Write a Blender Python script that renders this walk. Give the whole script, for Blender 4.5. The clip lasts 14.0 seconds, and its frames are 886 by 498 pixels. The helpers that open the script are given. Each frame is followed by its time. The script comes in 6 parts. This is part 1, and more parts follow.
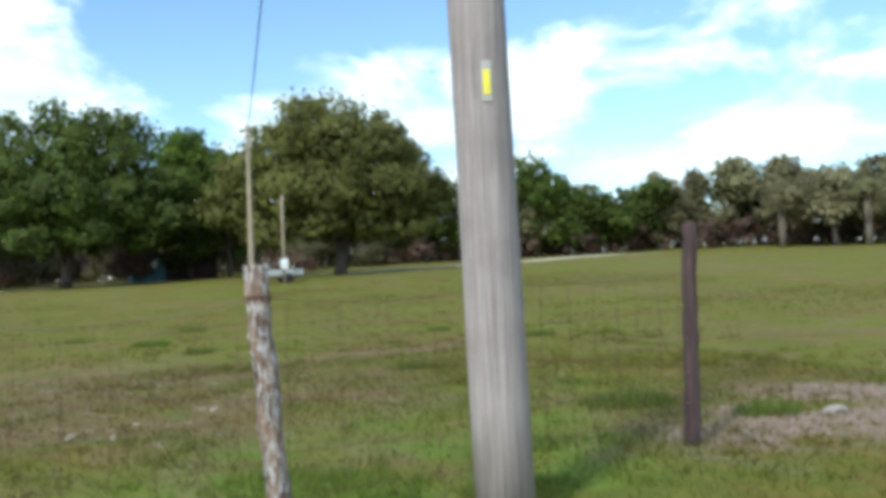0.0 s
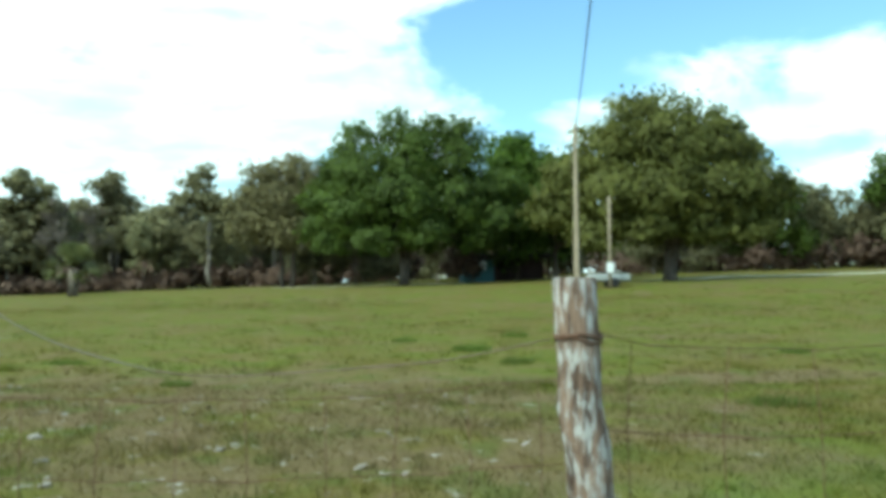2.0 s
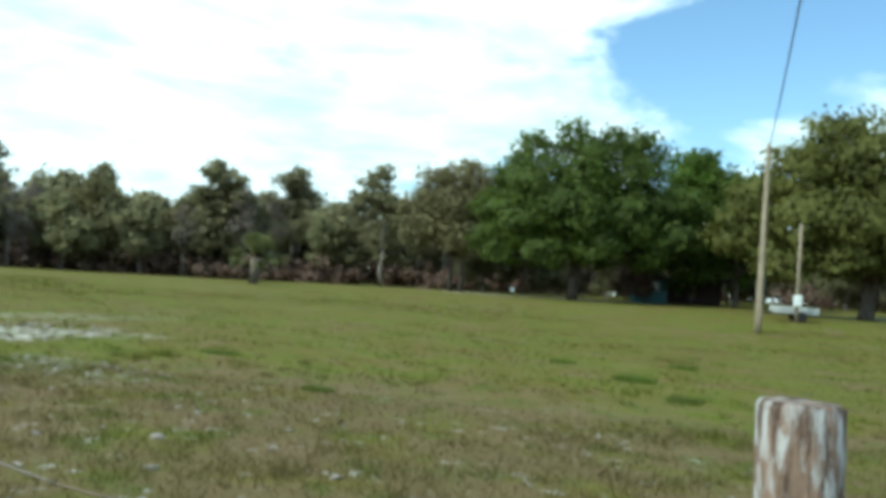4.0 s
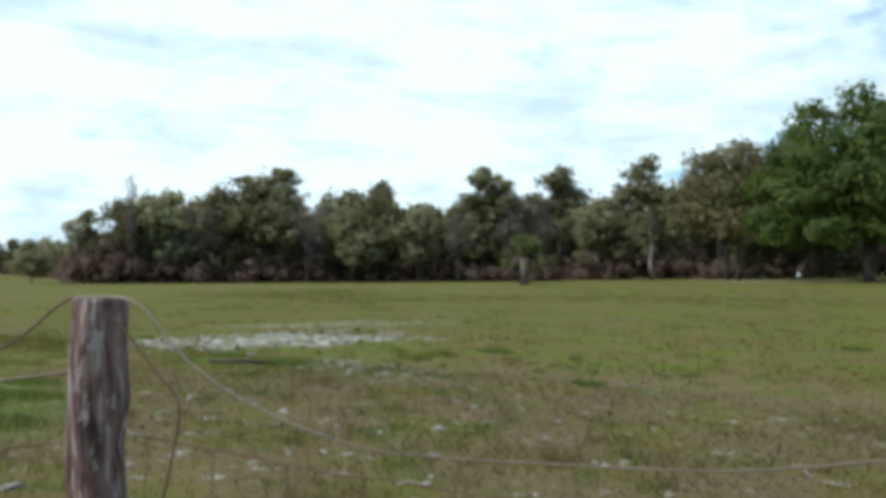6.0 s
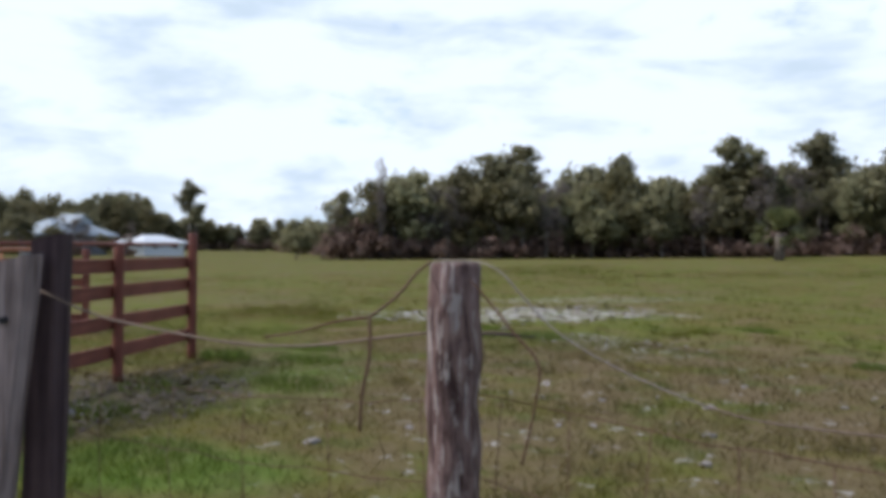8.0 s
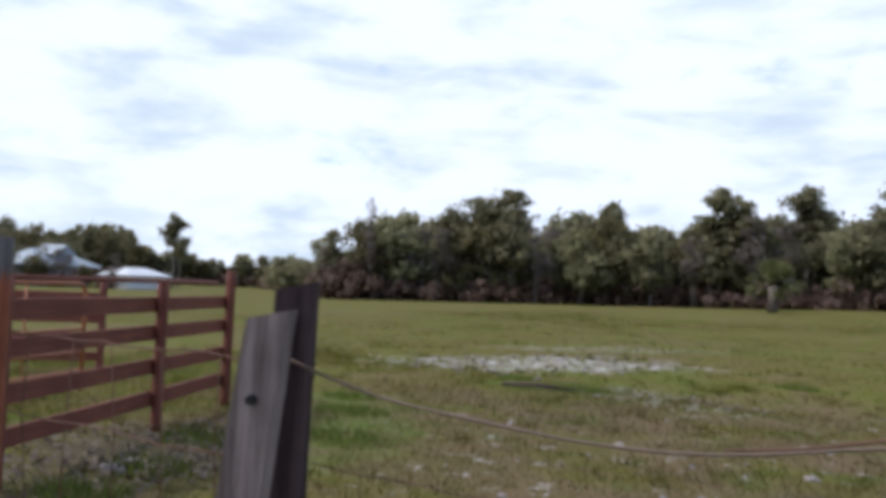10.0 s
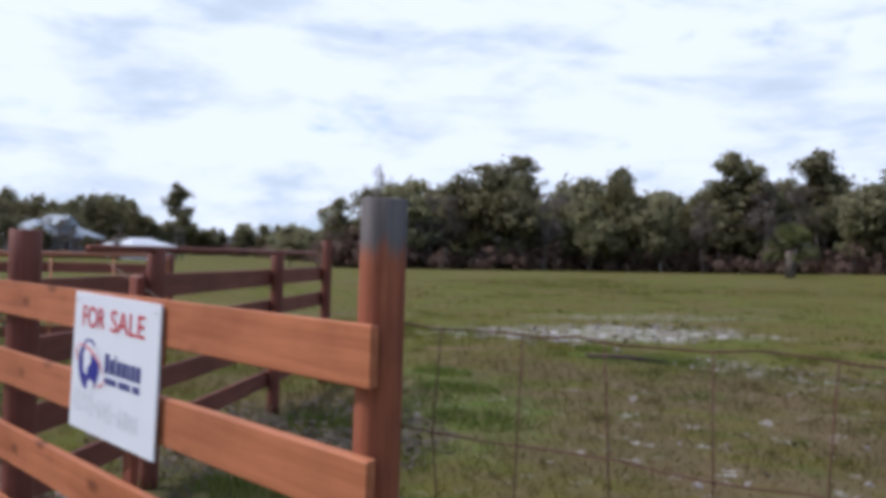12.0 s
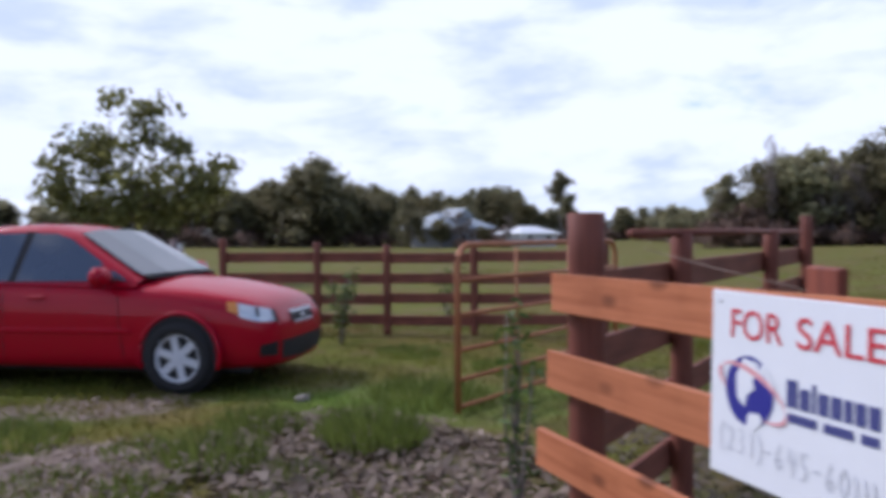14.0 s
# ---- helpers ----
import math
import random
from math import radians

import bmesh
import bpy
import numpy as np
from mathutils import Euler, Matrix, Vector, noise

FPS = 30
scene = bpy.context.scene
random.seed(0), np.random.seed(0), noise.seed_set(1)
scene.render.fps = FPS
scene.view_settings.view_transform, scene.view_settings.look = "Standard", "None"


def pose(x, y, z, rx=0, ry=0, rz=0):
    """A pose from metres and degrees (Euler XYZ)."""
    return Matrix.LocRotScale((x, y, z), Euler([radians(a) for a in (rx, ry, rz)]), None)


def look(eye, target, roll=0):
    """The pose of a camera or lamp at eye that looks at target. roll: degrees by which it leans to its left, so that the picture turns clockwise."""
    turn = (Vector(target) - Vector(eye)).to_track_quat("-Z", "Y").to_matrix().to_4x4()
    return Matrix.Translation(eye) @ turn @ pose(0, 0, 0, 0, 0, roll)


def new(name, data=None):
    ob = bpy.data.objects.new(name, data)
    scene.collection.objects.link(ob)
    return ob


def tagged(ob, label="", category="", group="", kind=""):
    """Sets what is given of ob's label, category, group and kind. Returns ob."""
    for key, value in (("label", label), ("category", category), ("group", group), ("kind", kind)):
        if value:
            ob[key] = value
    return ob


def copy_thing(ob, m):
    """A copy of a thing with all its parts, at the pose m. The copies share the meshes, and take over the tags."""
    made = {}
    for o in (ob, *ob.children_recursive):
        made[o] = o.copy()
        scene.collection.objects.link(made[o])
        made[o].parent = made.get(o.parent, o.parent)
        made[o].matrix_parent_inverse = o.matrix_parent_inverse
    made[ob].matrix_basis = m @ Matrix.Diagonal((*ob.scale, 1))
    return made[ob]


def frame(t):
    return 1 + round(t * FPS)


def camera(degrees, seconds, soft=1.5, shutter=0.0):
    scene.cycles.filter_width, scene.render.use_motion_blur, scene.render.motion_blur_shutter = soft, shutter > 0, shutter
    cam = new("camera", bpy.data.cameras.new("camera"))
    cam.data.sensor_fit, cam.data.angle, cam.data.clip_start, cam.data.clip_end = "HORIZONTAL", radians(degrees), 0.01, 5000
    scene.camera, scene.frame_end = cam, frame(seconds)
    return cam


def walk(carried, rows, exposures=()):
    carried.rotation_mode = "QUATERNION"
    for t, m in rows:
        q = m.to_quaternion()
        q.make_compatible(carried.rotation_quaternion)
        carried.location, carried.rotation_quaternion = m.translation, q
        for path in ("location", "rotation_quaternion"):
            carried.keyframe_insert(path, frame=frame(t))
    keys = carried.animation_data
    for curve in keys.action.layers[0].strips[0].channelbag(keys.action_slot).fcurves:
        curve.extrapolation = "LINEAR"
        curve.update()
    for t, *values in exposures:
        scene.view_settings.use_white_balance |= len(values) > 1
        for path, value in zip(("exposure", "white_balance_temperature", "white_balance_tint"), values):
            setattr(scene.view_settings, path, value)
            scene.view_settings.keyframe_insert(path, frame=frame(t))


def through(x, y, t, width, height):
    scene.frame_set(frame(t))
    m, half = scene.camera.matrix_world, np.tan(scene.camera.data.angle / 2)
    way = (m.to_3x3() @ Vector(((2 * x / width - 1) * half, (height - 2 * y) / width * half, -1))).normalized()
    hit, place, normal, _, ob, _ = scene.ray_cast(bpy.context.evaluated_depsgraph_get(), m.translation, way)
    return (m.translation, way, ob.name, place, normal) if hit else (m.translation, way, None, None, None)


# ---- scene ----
from mathutils.bvhtree import BVHTree

cam = camera(55.0, 14.0, soft=4.9, shutter=0.2)
PATH = [
    (0, (3.344, -2.707, 1.234), (4.042, -0.833, 1.290), -2.3),
    (0.5, (3.416, -2.288, 1.238), (3.933, -0.359, 1.348), -1.8),
    (1, (3.496, -1.927, 1.231), (3.747, 0.055, 1.329), -0.3),
    (1.5, (3.592, -1.483, 1.232), (3.567, 0.516, 1.293), -1.6),
    (2, (3.591, -1.052, 1.285), (3.548, 0.946, 1.367), -0.4),
    (2.5, (3.673, -0.746, 1.312), (3.464, 1.240, 1.428), -0.5),
    (2.7, (3.694, -0.620, 1.333), (3.426, 1.360, 1.422), 1.2),
    (4.8, (3.626, -0.130, 1.405), (3.046, 1.781, 1.516), 2.8),
    (5, (3.648, -0.145, 1.403), (2.995, 1.742, 1.516), 2.0),
    (5.5, (3.735, -0.233, 1.396), (2.894, 1.579, 1.494), 1.7),
    (6, (3.830, -0.337, 1.390), (2.809, 1.382, 1.445), 0.9),
    (6.5, (3.850, -0.382, 1.389), (2.737, 1.279, 1.450), 1.4),
    (7, (3.829, -0.407, 1.388), (2.614, 1.179, 1.468), 1.9),
    (7.5, (3.830, -0.469, 1.364), (2.414, 0.943, 1.393), 1.3),
    (7.7, (3.768, -0.463, 1.361), (2.327, 0.924, 1.358), 0.6),
    (9.8, (2.798, -0.609, 1.396), (1.279, 0.692, 1.388), 2.8),
    (10, (2.666, -0.673, 1.384), (1.244, 0.731, 1.475), 2.4),
    (10.5, (2.371, -0.900, 1.381), (0.783, 0.313, 1.459), 0.4),
    (11, (2.005, -0.990, 1.352), (0.346, 0.126, 1.417), 0.7),
    (11.5, (1.704, -1.019, 1.353), (0.143, 0.230, 1.338), 1.9),
    (12, (1.423, -1.087, 1.358), (0.007, 0.326, 1.373), 1.9),
    (12.5, (1.120, -1.000, 1.350), (-0.317, 0.391, 1.370), -0.4),
    (13, (0.842, -1.028, 1.342), (-0.684, 0.265, 1.342), 2.2),
    (13.5, (0.558, -1.188, 1.350), (-1.125, -0.108, 1.318), 0.6),
    (14, (0.295, -1.283, 1.340), (-1.584, -0.599, 1.305), -0.5),
]
walk(cam, [(t, look(eye, target, roll)) for t, eye, target, roll in PATH],
     [(0.0, 0.55, 5800, 1), (0.7, 0.72, 5800, -7), (2.0, 0.64, 5750, -20), (2.7, 0.56, 5750, -17), (5.0, 0.32, 5750, -7), (7.5, 0.04, 5850, 13), (10.0, 0.06, 5850, 17), (11.0, 0.04, 5800, 18), (12.2, -0.06, 5750, 20), (13.4, -0.06, 5700, 21), (14.0, 0.02, 5650, 24)])

# ---- world and sun ----
SUN_DIR = Vector((-0.66, -0.56, 0.85)).normalized()
world = bpy.data.worlds.new("sky")
scene.world = world
world.use_nodes = True
wt = world.node_tree
wt.nodes.clear()


def wn(kind, **kw):
    n = wt.nodes.new(kind)
    for k, v in kw.items():
        if k in ("operation", "blend_type", "data_type", "sky_type", "sun_disc", "noise_dimensions"):
            if k == "operation":
                n.operation = v
            elif k == "blend_type":
                n.blend_type = v
            elif k == "data_type":
                n.data_type = v
            elif k == "sky_type":
                n.sky_type = v
            elif k == "sun_disc":
                n.sun_disc = v
            else:
                n.noise_dimensions = v
    return n


sky = wn("ShaderNodeTexSky", sky_type="NISHITA", sun_disc=False)
sky.sun_elevation = math.asin(SUN_DIR.z)
sky.sun_rotation = math.atan2(SUN_DIR.x, SUN_DIR.y)
sky.air_density, sky.dust_density, sky.ozone_density = 1.0, 0.6, 2.0
tc = wn("ShaderNodeTexCoord")
sep = wn("ShaderNodeSeparateXYZ")
wt.links.new(tc.outputs["Generated"], sep.inputs[0])


def wmath(op, a, b=None, c=None, clamp=False):
    n = wn("ShaderNodeMath", operation=op)
    n.use_clamp = clamp
    for i, v in enumerate((a, b, c)):
        if v is None:
            continue
        if isinstance(v, (int, float)):
            n.inputs[i].default_value = v
        else:
            wt.links.new(v, n.inputs[i])
    return n.outputs[0]


up = wmath("MAXIMUM", sep.outputs[2], 0.0)
den = wmath("ADD", up, 0.16)
comb = wn("ShaderNodeCombineXYZ")
wt.links.new(wmath("DIVIDE", sep.outputs[0], den), comb.inputs[0])
wt.links.new(wmath("DIVIDE", sep.outputs[1], den), comb.inputs[1])


def wnoise(scale, detail, rough, shift):
    add = wn("ShaderNodeVectorMath", operation="ADD")
    wt.links.new(comb.outputs[0], add.inputs[0])
    add.inputs[1].default_value = shift
    n = wn("ShaderNodeTexNoise")
    n.inputs["Scale"].default_value, n.inputs["Detail"].default_value, n.inputs["Roughness"].default_value = scale, detail, rough
    wt.links.new(add.outputs[0], n.inputs["Vector"])
    return n.outputs["Fac"]


# cloud cover: broken cumulus, closing in towards the west
big = wnoise(1.35, 9.0, 0.50, (5.6, 2.9, 0.0))
side = wmath("MULTIPLY_ADD", sep.outputs[0], -0.15, 0.055)
low = wmath("MULTIPLY", wmath("SUBTRACT", 1.0, up), 0.05)
gap = wn("ShaderNodeVectorMath", operation="DOT_PRODUCT")
wt.links.new(tc.outputs["Generated"], gap.inputs[0])
gap.inputs[1].default_value = Vector((0.09, 0.955, 0.285)).normalized()
clear = wn("ShaderNodeMapRange")
clear.interpolation_type = "SMOOTHSTEP"
clear.inputs["From Min"].default_value, clear.inputs["From Max"].default_value = 0.974, 0.999
clear.inputs["To Min"].default_value, clear.inputs["To Max"].default_value = 0.0, -0.13
wt.links.new(gap.outputs["Value"], clear.inputs["Value"])


def cloud(az, el, wide, tall, amount):
    """More or less cover round one bearing and height of the sky (degrees)."""
    a, e = radians(az), radians(el)
    vals = []
    for v in (Vector((math.cos(a), -math.sin(a), 0)) / math.sin(radians(wide)), Vector((math.sin(a), math.cos(a), 0))):
        n = wn("ShaderNodeVectorMath", operation="DOT_PRODUCT")
        wt.links.new(tc.outputs["Generated"], n.inputs[0])
        n.inputs[1].default_value = v
        vals.append(n.outputs["Value"])
    v = wmath("DIVIDE", wmath("SUBTRACT", sep.outputs[2], math.sin(e)), math.sin(radians(tall)))
    r = wmath("SQRT", wmath("ADD", wmath("MULTIPLY", vals[0], vals[0]), wmath("MULTIPLY", v, v)))
    n = wn("ShaderNodeMapRange")
    n.interpolation_type = "SMOOTHSTEP"
    n.inputs["From Min"].default_value, n.inputs["From Max"].default_value = 0.35, 1.45
    n.inputs["To Min"].default_value, n.inputs["To Max"].default_value = amount, 0.0
    wt.links.new(r, n.inputs["Value"])
    return wmath("MULTIPLY", n.outputs[0], wmath("GREATER_THAN", vals[1], 0.2))


billow = wn("ShaderNodeTexNoise")
billow.inputs["Scale"].default_value, billow.inputs["Detail"].default_value, billow.inputs["Roughness"].default_value, billow.inputs["Distortion"].default_value = 7.5, 9.0, 0.56, 0.4
lift = wn("ShaderNodeVectorMath", operation="MULTIPLY")
wt.links.new(tc.outputs["Generated"], lift.inputs[0])
lift.inputs[1].default_value = (1.0, 1.0, 1.9)
wt.links.new(lift.outputs[0], billow.inputs["Vector"])
cover = wmath("ADD", wmath("ADD", wmath("ADD", big, side), low), clear.outputs[0])
cover = wmath("ADD", cover, wmath("MULTIPLY", wmath("SUBTRACT", billow.outputs["Fac"], 0.5), 1.1))
for spot in ((24, 17, 26, 9, -0.13), (33, 11, 6, 3, -0.10), (3, 16.5, 8, 3.5, -0.07), (19, 12.5, 8, 4, 0.21), (27.5, 13.5, 5, 3.4, 0.18), (9.7, 10.3, 4.5, 2.6, 0.20), (39, 14.5, 6.5, 3.2, 0.21), (38, 7.8, 11, 2.2, 0.18), (-4.5, 12.0, 5, 2.6, 0.15), (-22, 15, 15, 9, 0.12), (-60, 14, 50, 18, 0.10)):
    cover = wmath("ADD", cover, cloud(*spot))
mask = wn("ShaderNodeMapRange")
mask.interpolation_type = "SMOOTHSTEP"
mask.inputs["From Min"].default_value, mask.inputs["From Max"].default_value = 0.41, 0.68
wt.links.new(cover, mask.inputs["Value"])
shade = wn("ShaderNodeMapRange")
shade.inputs["From Min"].default_value, shade.inputs["From Max"].default_value = 0.44, 0.72
shade.interpolation_type = "SMOOTHSTEP"
shade.inputs["To Min"].default_value, shade.inputs["To Max"].default_value = 0.0, 1.0
stretch = wn("ShaderNodeVectorMath", operation="MULTIPLY")
wt.links.new(tc.outputs["Generated"], stretch.inputs[0])
stretch.inputs[1].default_value = (1.0, 1.0, 3.4)
puff = wn("ShaderNodeTexNoise")
puff.inputs["Scale"].default_value, puff.inputs["Detail"].default_value, puff.inputs["Roughness"].default_value, puff.inputs["Distortion"].default_value = 6.6, 7.0, 0.55, 0.25
wt.links.new(stretch.outputs[0], puff.inputs["Vector"])
wt.links.new(puff.outputs["Fac"], shade.inputs["Value"])
tint = wn("ShaderNodeMix", data_type="RGBA")
tint.inputs[6].default_value = (0.95, 1.02, 1.06, 1)
tint.inputs[7].default_value = (0.655, 0.76, 0.80, 1)
wt.links.new(shade.outputs[0], tint.inputs[0])
skyscale = wn("ShaderNodeMix", data_type="RGBA", blend_type="MULTIPLY")
skyscale.inputs[0].default_value = 1.0
skyscale.inputs[7].default_value = (0.15, 0.15, 0.15, 1)
wt.links.new(sky.outputs[0], skyscale.inputs[6])
mixed = wn("ShaderNodeMix", data_type="RGBA")
wt.links.new(mask.outputs[0], mixed.inputs[0])
wt.links.new(skyscale.outputs[2], mixed.inputs[6])
wt.links.new(tint.outputs[2], mixed.inputs[7])
bg = wn("ShaderNodeBackground")
bg.inputs[1].default_value = 1.0
wt.links.new(mixed.outputs[2], bg.inputs[0])
wo = wn("ShaderNodeOutputWorld")
wt.links.new(bg.outputs[0], wo.inputs[0])

sun = new("sun", bpy.data.lights.new("sun", "SUN"))
sun.data.energy, sun.data.angle, sun.data.color = 2.8, radians(6), (1.0, 0.94, 0.84)
sun.matrix_world = look(SUN_DIR * 60, (0, 0, 0))


# ---- materials ----
class Mat:
    """A principled material with short ways to add nodes."""

    def __init__(self, name, rough=0.8, metal=0.0, spec=0.35):
        self.m = bpy.data.materials.new(name)
        self.m.use_nodes = True
        self.t = self.m.node_tree
        self.b = self.t.nodes["Principled BSDF"]
        self.b.inputs["Roughness"].default_value = rough
        self.b.inputs["Metallic"].default_value = metal
        self.b.inputs["Specular IOR Level"].default_value = spec
        self.geo = self.t.nodes.new("ShaderNodeNewGeometry")
        self.tc = self.t.nodes.new("ShaderNodeTexCoord")
        self.info = self.t.nodes.new("ShaderNodeObjectInfo")
        self.pos = self.geo.outputs["Position"]
        self.obj = self.tc.outputs["Object"]

    def put(self, v, socket):
        if isinstance(v, (int, float)):
            socket.default_value = v
        elif isinstance(v, tuple):
            socket.default_value = (*v, 1) if len(v) == 3 and len(socket.default_value) == 4 else v
        else:
            self.t.links.new(v, socket)

    def scaled(self, vec, s):
        n = self.t.nodes.new("ShaderNodeVectorMath")
        n.operation = "MULTIPLY"
        self.put(vec, n.inputs[0])
        n.inputs[1].default_value = s
        return n.outputs[0]

    def noise(self, vec, scale, detail=4.0, rough=0.55):
        n = self.t.nodes.new("ShaderNodeTexNoise")
        self.put(vec, n.inputs["Vector"])
        n.inputs["Scale"].default_value, n.inputs["Detail"].default_value, n.inputs["Roughness"].default_value = scale, detail, rough
        return n.outputs["Fac"]

    def math(self, op, a, b=0.0, clamp=False):
        n = self.t.nodes.new("ShaderNodeMath")
        n.operation, n.use_clamp = op, clamp
        self.put(a, n.inputs[0])
        self.put(b, n.inputs[1])
        return n.outputs[0]

    def span(self, v, a, b, lo=0.0, hi=1.0):
        n = self.t.nodes.new("ShaderNodeMapRange")
        n.interpolation_type = "SMOOTHSTEP"
        self.put(v, n.inputs["Value"])
        for k, x in (("From Min", a), ("From Max", b), ("To Min", lo), ("To Max", hi)):
            n.inputs[k].default_value = x
        return n.outputs[0]

    def mix(self, f, a, b, mode="MIX"):
        n = self.t.nodes.new("ShaderNodeMix")
        n.data_type, n.blend_type = "RGBA", mode
        self.put(f, n.inputs[0])
        self.put(a, n.inputs[6])
        self.put(b, n.inputs[7])
        return n.outputs[2]

    def blob(self, cx, cy, rx, ry, turn=0.0, ragged=0.5):
        """1 inside an ellipse on the ground, 0 outside, with a ragged edge."""
        n = self.t.nodes.new("ShaderNodeMapping")
        n.vector_type = "TEXTURE"
        self.put(self.pos, n.inputs[0])
        n.inputs[1].default_value = (cx, cy, 0)
        n.inputs[2].default_value = (0, 0, radians(turn))
        n.inputs[3].default_value = (rx, ry, 1000)
        l = self.t.nodes.new("ShaderNodeVectorMath")
        l.operation = "LENGTH"
        self.put(n.outputs[0], l.inputs[0])
        d = self.math("ADD", l.outputs["Value"], self.math("MULTIPLY", self.math("SUBTRACT", self.noise(self.pos, 1.1, 6, 0.65), 0.5), ragged * 3))
        return self.span(d, 0.55, 1.1, 1.0, 0.0)

    def color(self, c):
        self.put(c, self.b.inputs["Base Color"])
        return self

    def bump(self, h, strength, dist=0.01):
        n = self.t.nodes.new("ShaderNodeBump")
        n.inputs["Strength"].default_value, n.inputs["Distance"].default_value = strength, dist
        self.put(h, n.inputs["Height"])
        self.t.links.new(n.outputs[0], self.b.inputs["Normal"])
        return self


def pasture(mt):
    """The field's colours by place: green swards, dry olive ground, straw."""
    wide = mt.noise(mt.pos, 0.30, 6, 0.65)
    mid = mt.noise(mt.pos, 0.9, 5, 0.65)
    fine = mt.noise(mt.pos, 9.0, 4, 0.7)
    stretch = mt.noise(mt.scaled(mt.pos, (0.5, 0.9, 1)), 0.6, 6, 0.65)
    green = mt.mix(fine, (0.070, 0.088, 0.011), (0.133, 0.148, 0.025))
    olive = mt.mix(fine, (0.077, 0.074, 0.015), (0.143, 0.129, 0.033))
    straw = mt.mix(fine, (0.102, 0.075, 0.040), (0.208, 0.162, 0.098))
    c = mt.mix(mt.span(wide, 0.44, 0.56), olive, green)
    c = mt.mix(mt.math("MULTIPLY", mt.span(mid, 0.50, 0.68), mt.span(stretch, 0.42, 0.6)), c, straw)
    worn = mt.noise(mt.pos, 2.3, 6, 0.7)
    c = mt.mix(mt.span(worn, 0.53, 0.70, 0.0, 0.75), c, mt.mix(fine, (0.098, 0.072, 0.040), (0.190, 0.144, 0.086)))
    c = mt.mix(mt.span(mt.noise(mt.scaled(mt.pos, (1, 1, 0)), 0.55, 7, 0.7), 0.52, 0.66, 0.0, 0.45), c, mt.mix(fine, (0.062, 0.094, 0.013), (0.122, 0.160, 0.028)))
    lush = mt.math("MAXIMUM", mt.blob(-1.3, 1.9, 1.2, 0.7, 30), mt.math("MULTIPLY", mt.blob(5.2, 3.0, 3.4, 2.2, 30), mt.span(mid, 0.40, 0.60, 0.25, 0.85)))
    lush = mt.math("MAXIMUM", lush, mt.blob(-4.6, 9.2, 1.9, 0.5, 15))
    lush = mt.math("MAXIMUM", lush, mt.blob(-6.2, 0.9, 1.6, 1.0, 60))
    lush = mt.math("MAXIMUM", lush, mt.blob(-4.2, 4.8, 2.7, 1.0, 139))
    c = mt.mix(mt.math("MULTIPLY", lush, 0.8), c, mt.mix(fine, (0.055, 0.115, 0.012), (0.12, 0.21, 0.035)))
    dry = mt.math("MAXIMUM", mt.blob(0.2, 7.2, 8.0, 5.6, 10), mt.blob(7.5, 10.7, 2.6, 0.9, 10))
    dry = mt.math("MAXIMUM", dry, mt.blob(8.7, 3.0, 2.4, 1.6, 20))
    brown = mt.mix(fine, (0.078, 0.062, 0.031), (0.176, 0.141, 0.082))
    c = mt.mix(mt.math("MULTIPLY", dry, mt.span(mid, 0.36, 0.54, 0.15, 0.85)), c, brown)
    mottle = mt.noise(mt.scaled(mt.pos, (1, 0.8, 1)), 1.5, 4, 0.6)
    c = mt.mix(mt.span(mottle, 0.52, 0.64, 0.0, 0.55), c, mt.mix(fine, (0.044, 0.066, 0.011), (0.098, 0.132, 0.026)))
    c = mt.mix(mt.span(mottle, 0.46, 0.36, 0.0, 0.35), c, mt.mix(fine, (0.105, 0.082, 0.047), (0.205, 0.163, 0.105)))
    c = mt.mix(mt.span(mt.noise(mt.pos, 0.16, 5, 0.7), 0.50, 0.68, 0.0, 0.55), c, brown)
    c = mt.mix(1.0, c, (1.11, 1.0, 0.92), "MULTIPLY")
    return c, fine, mid


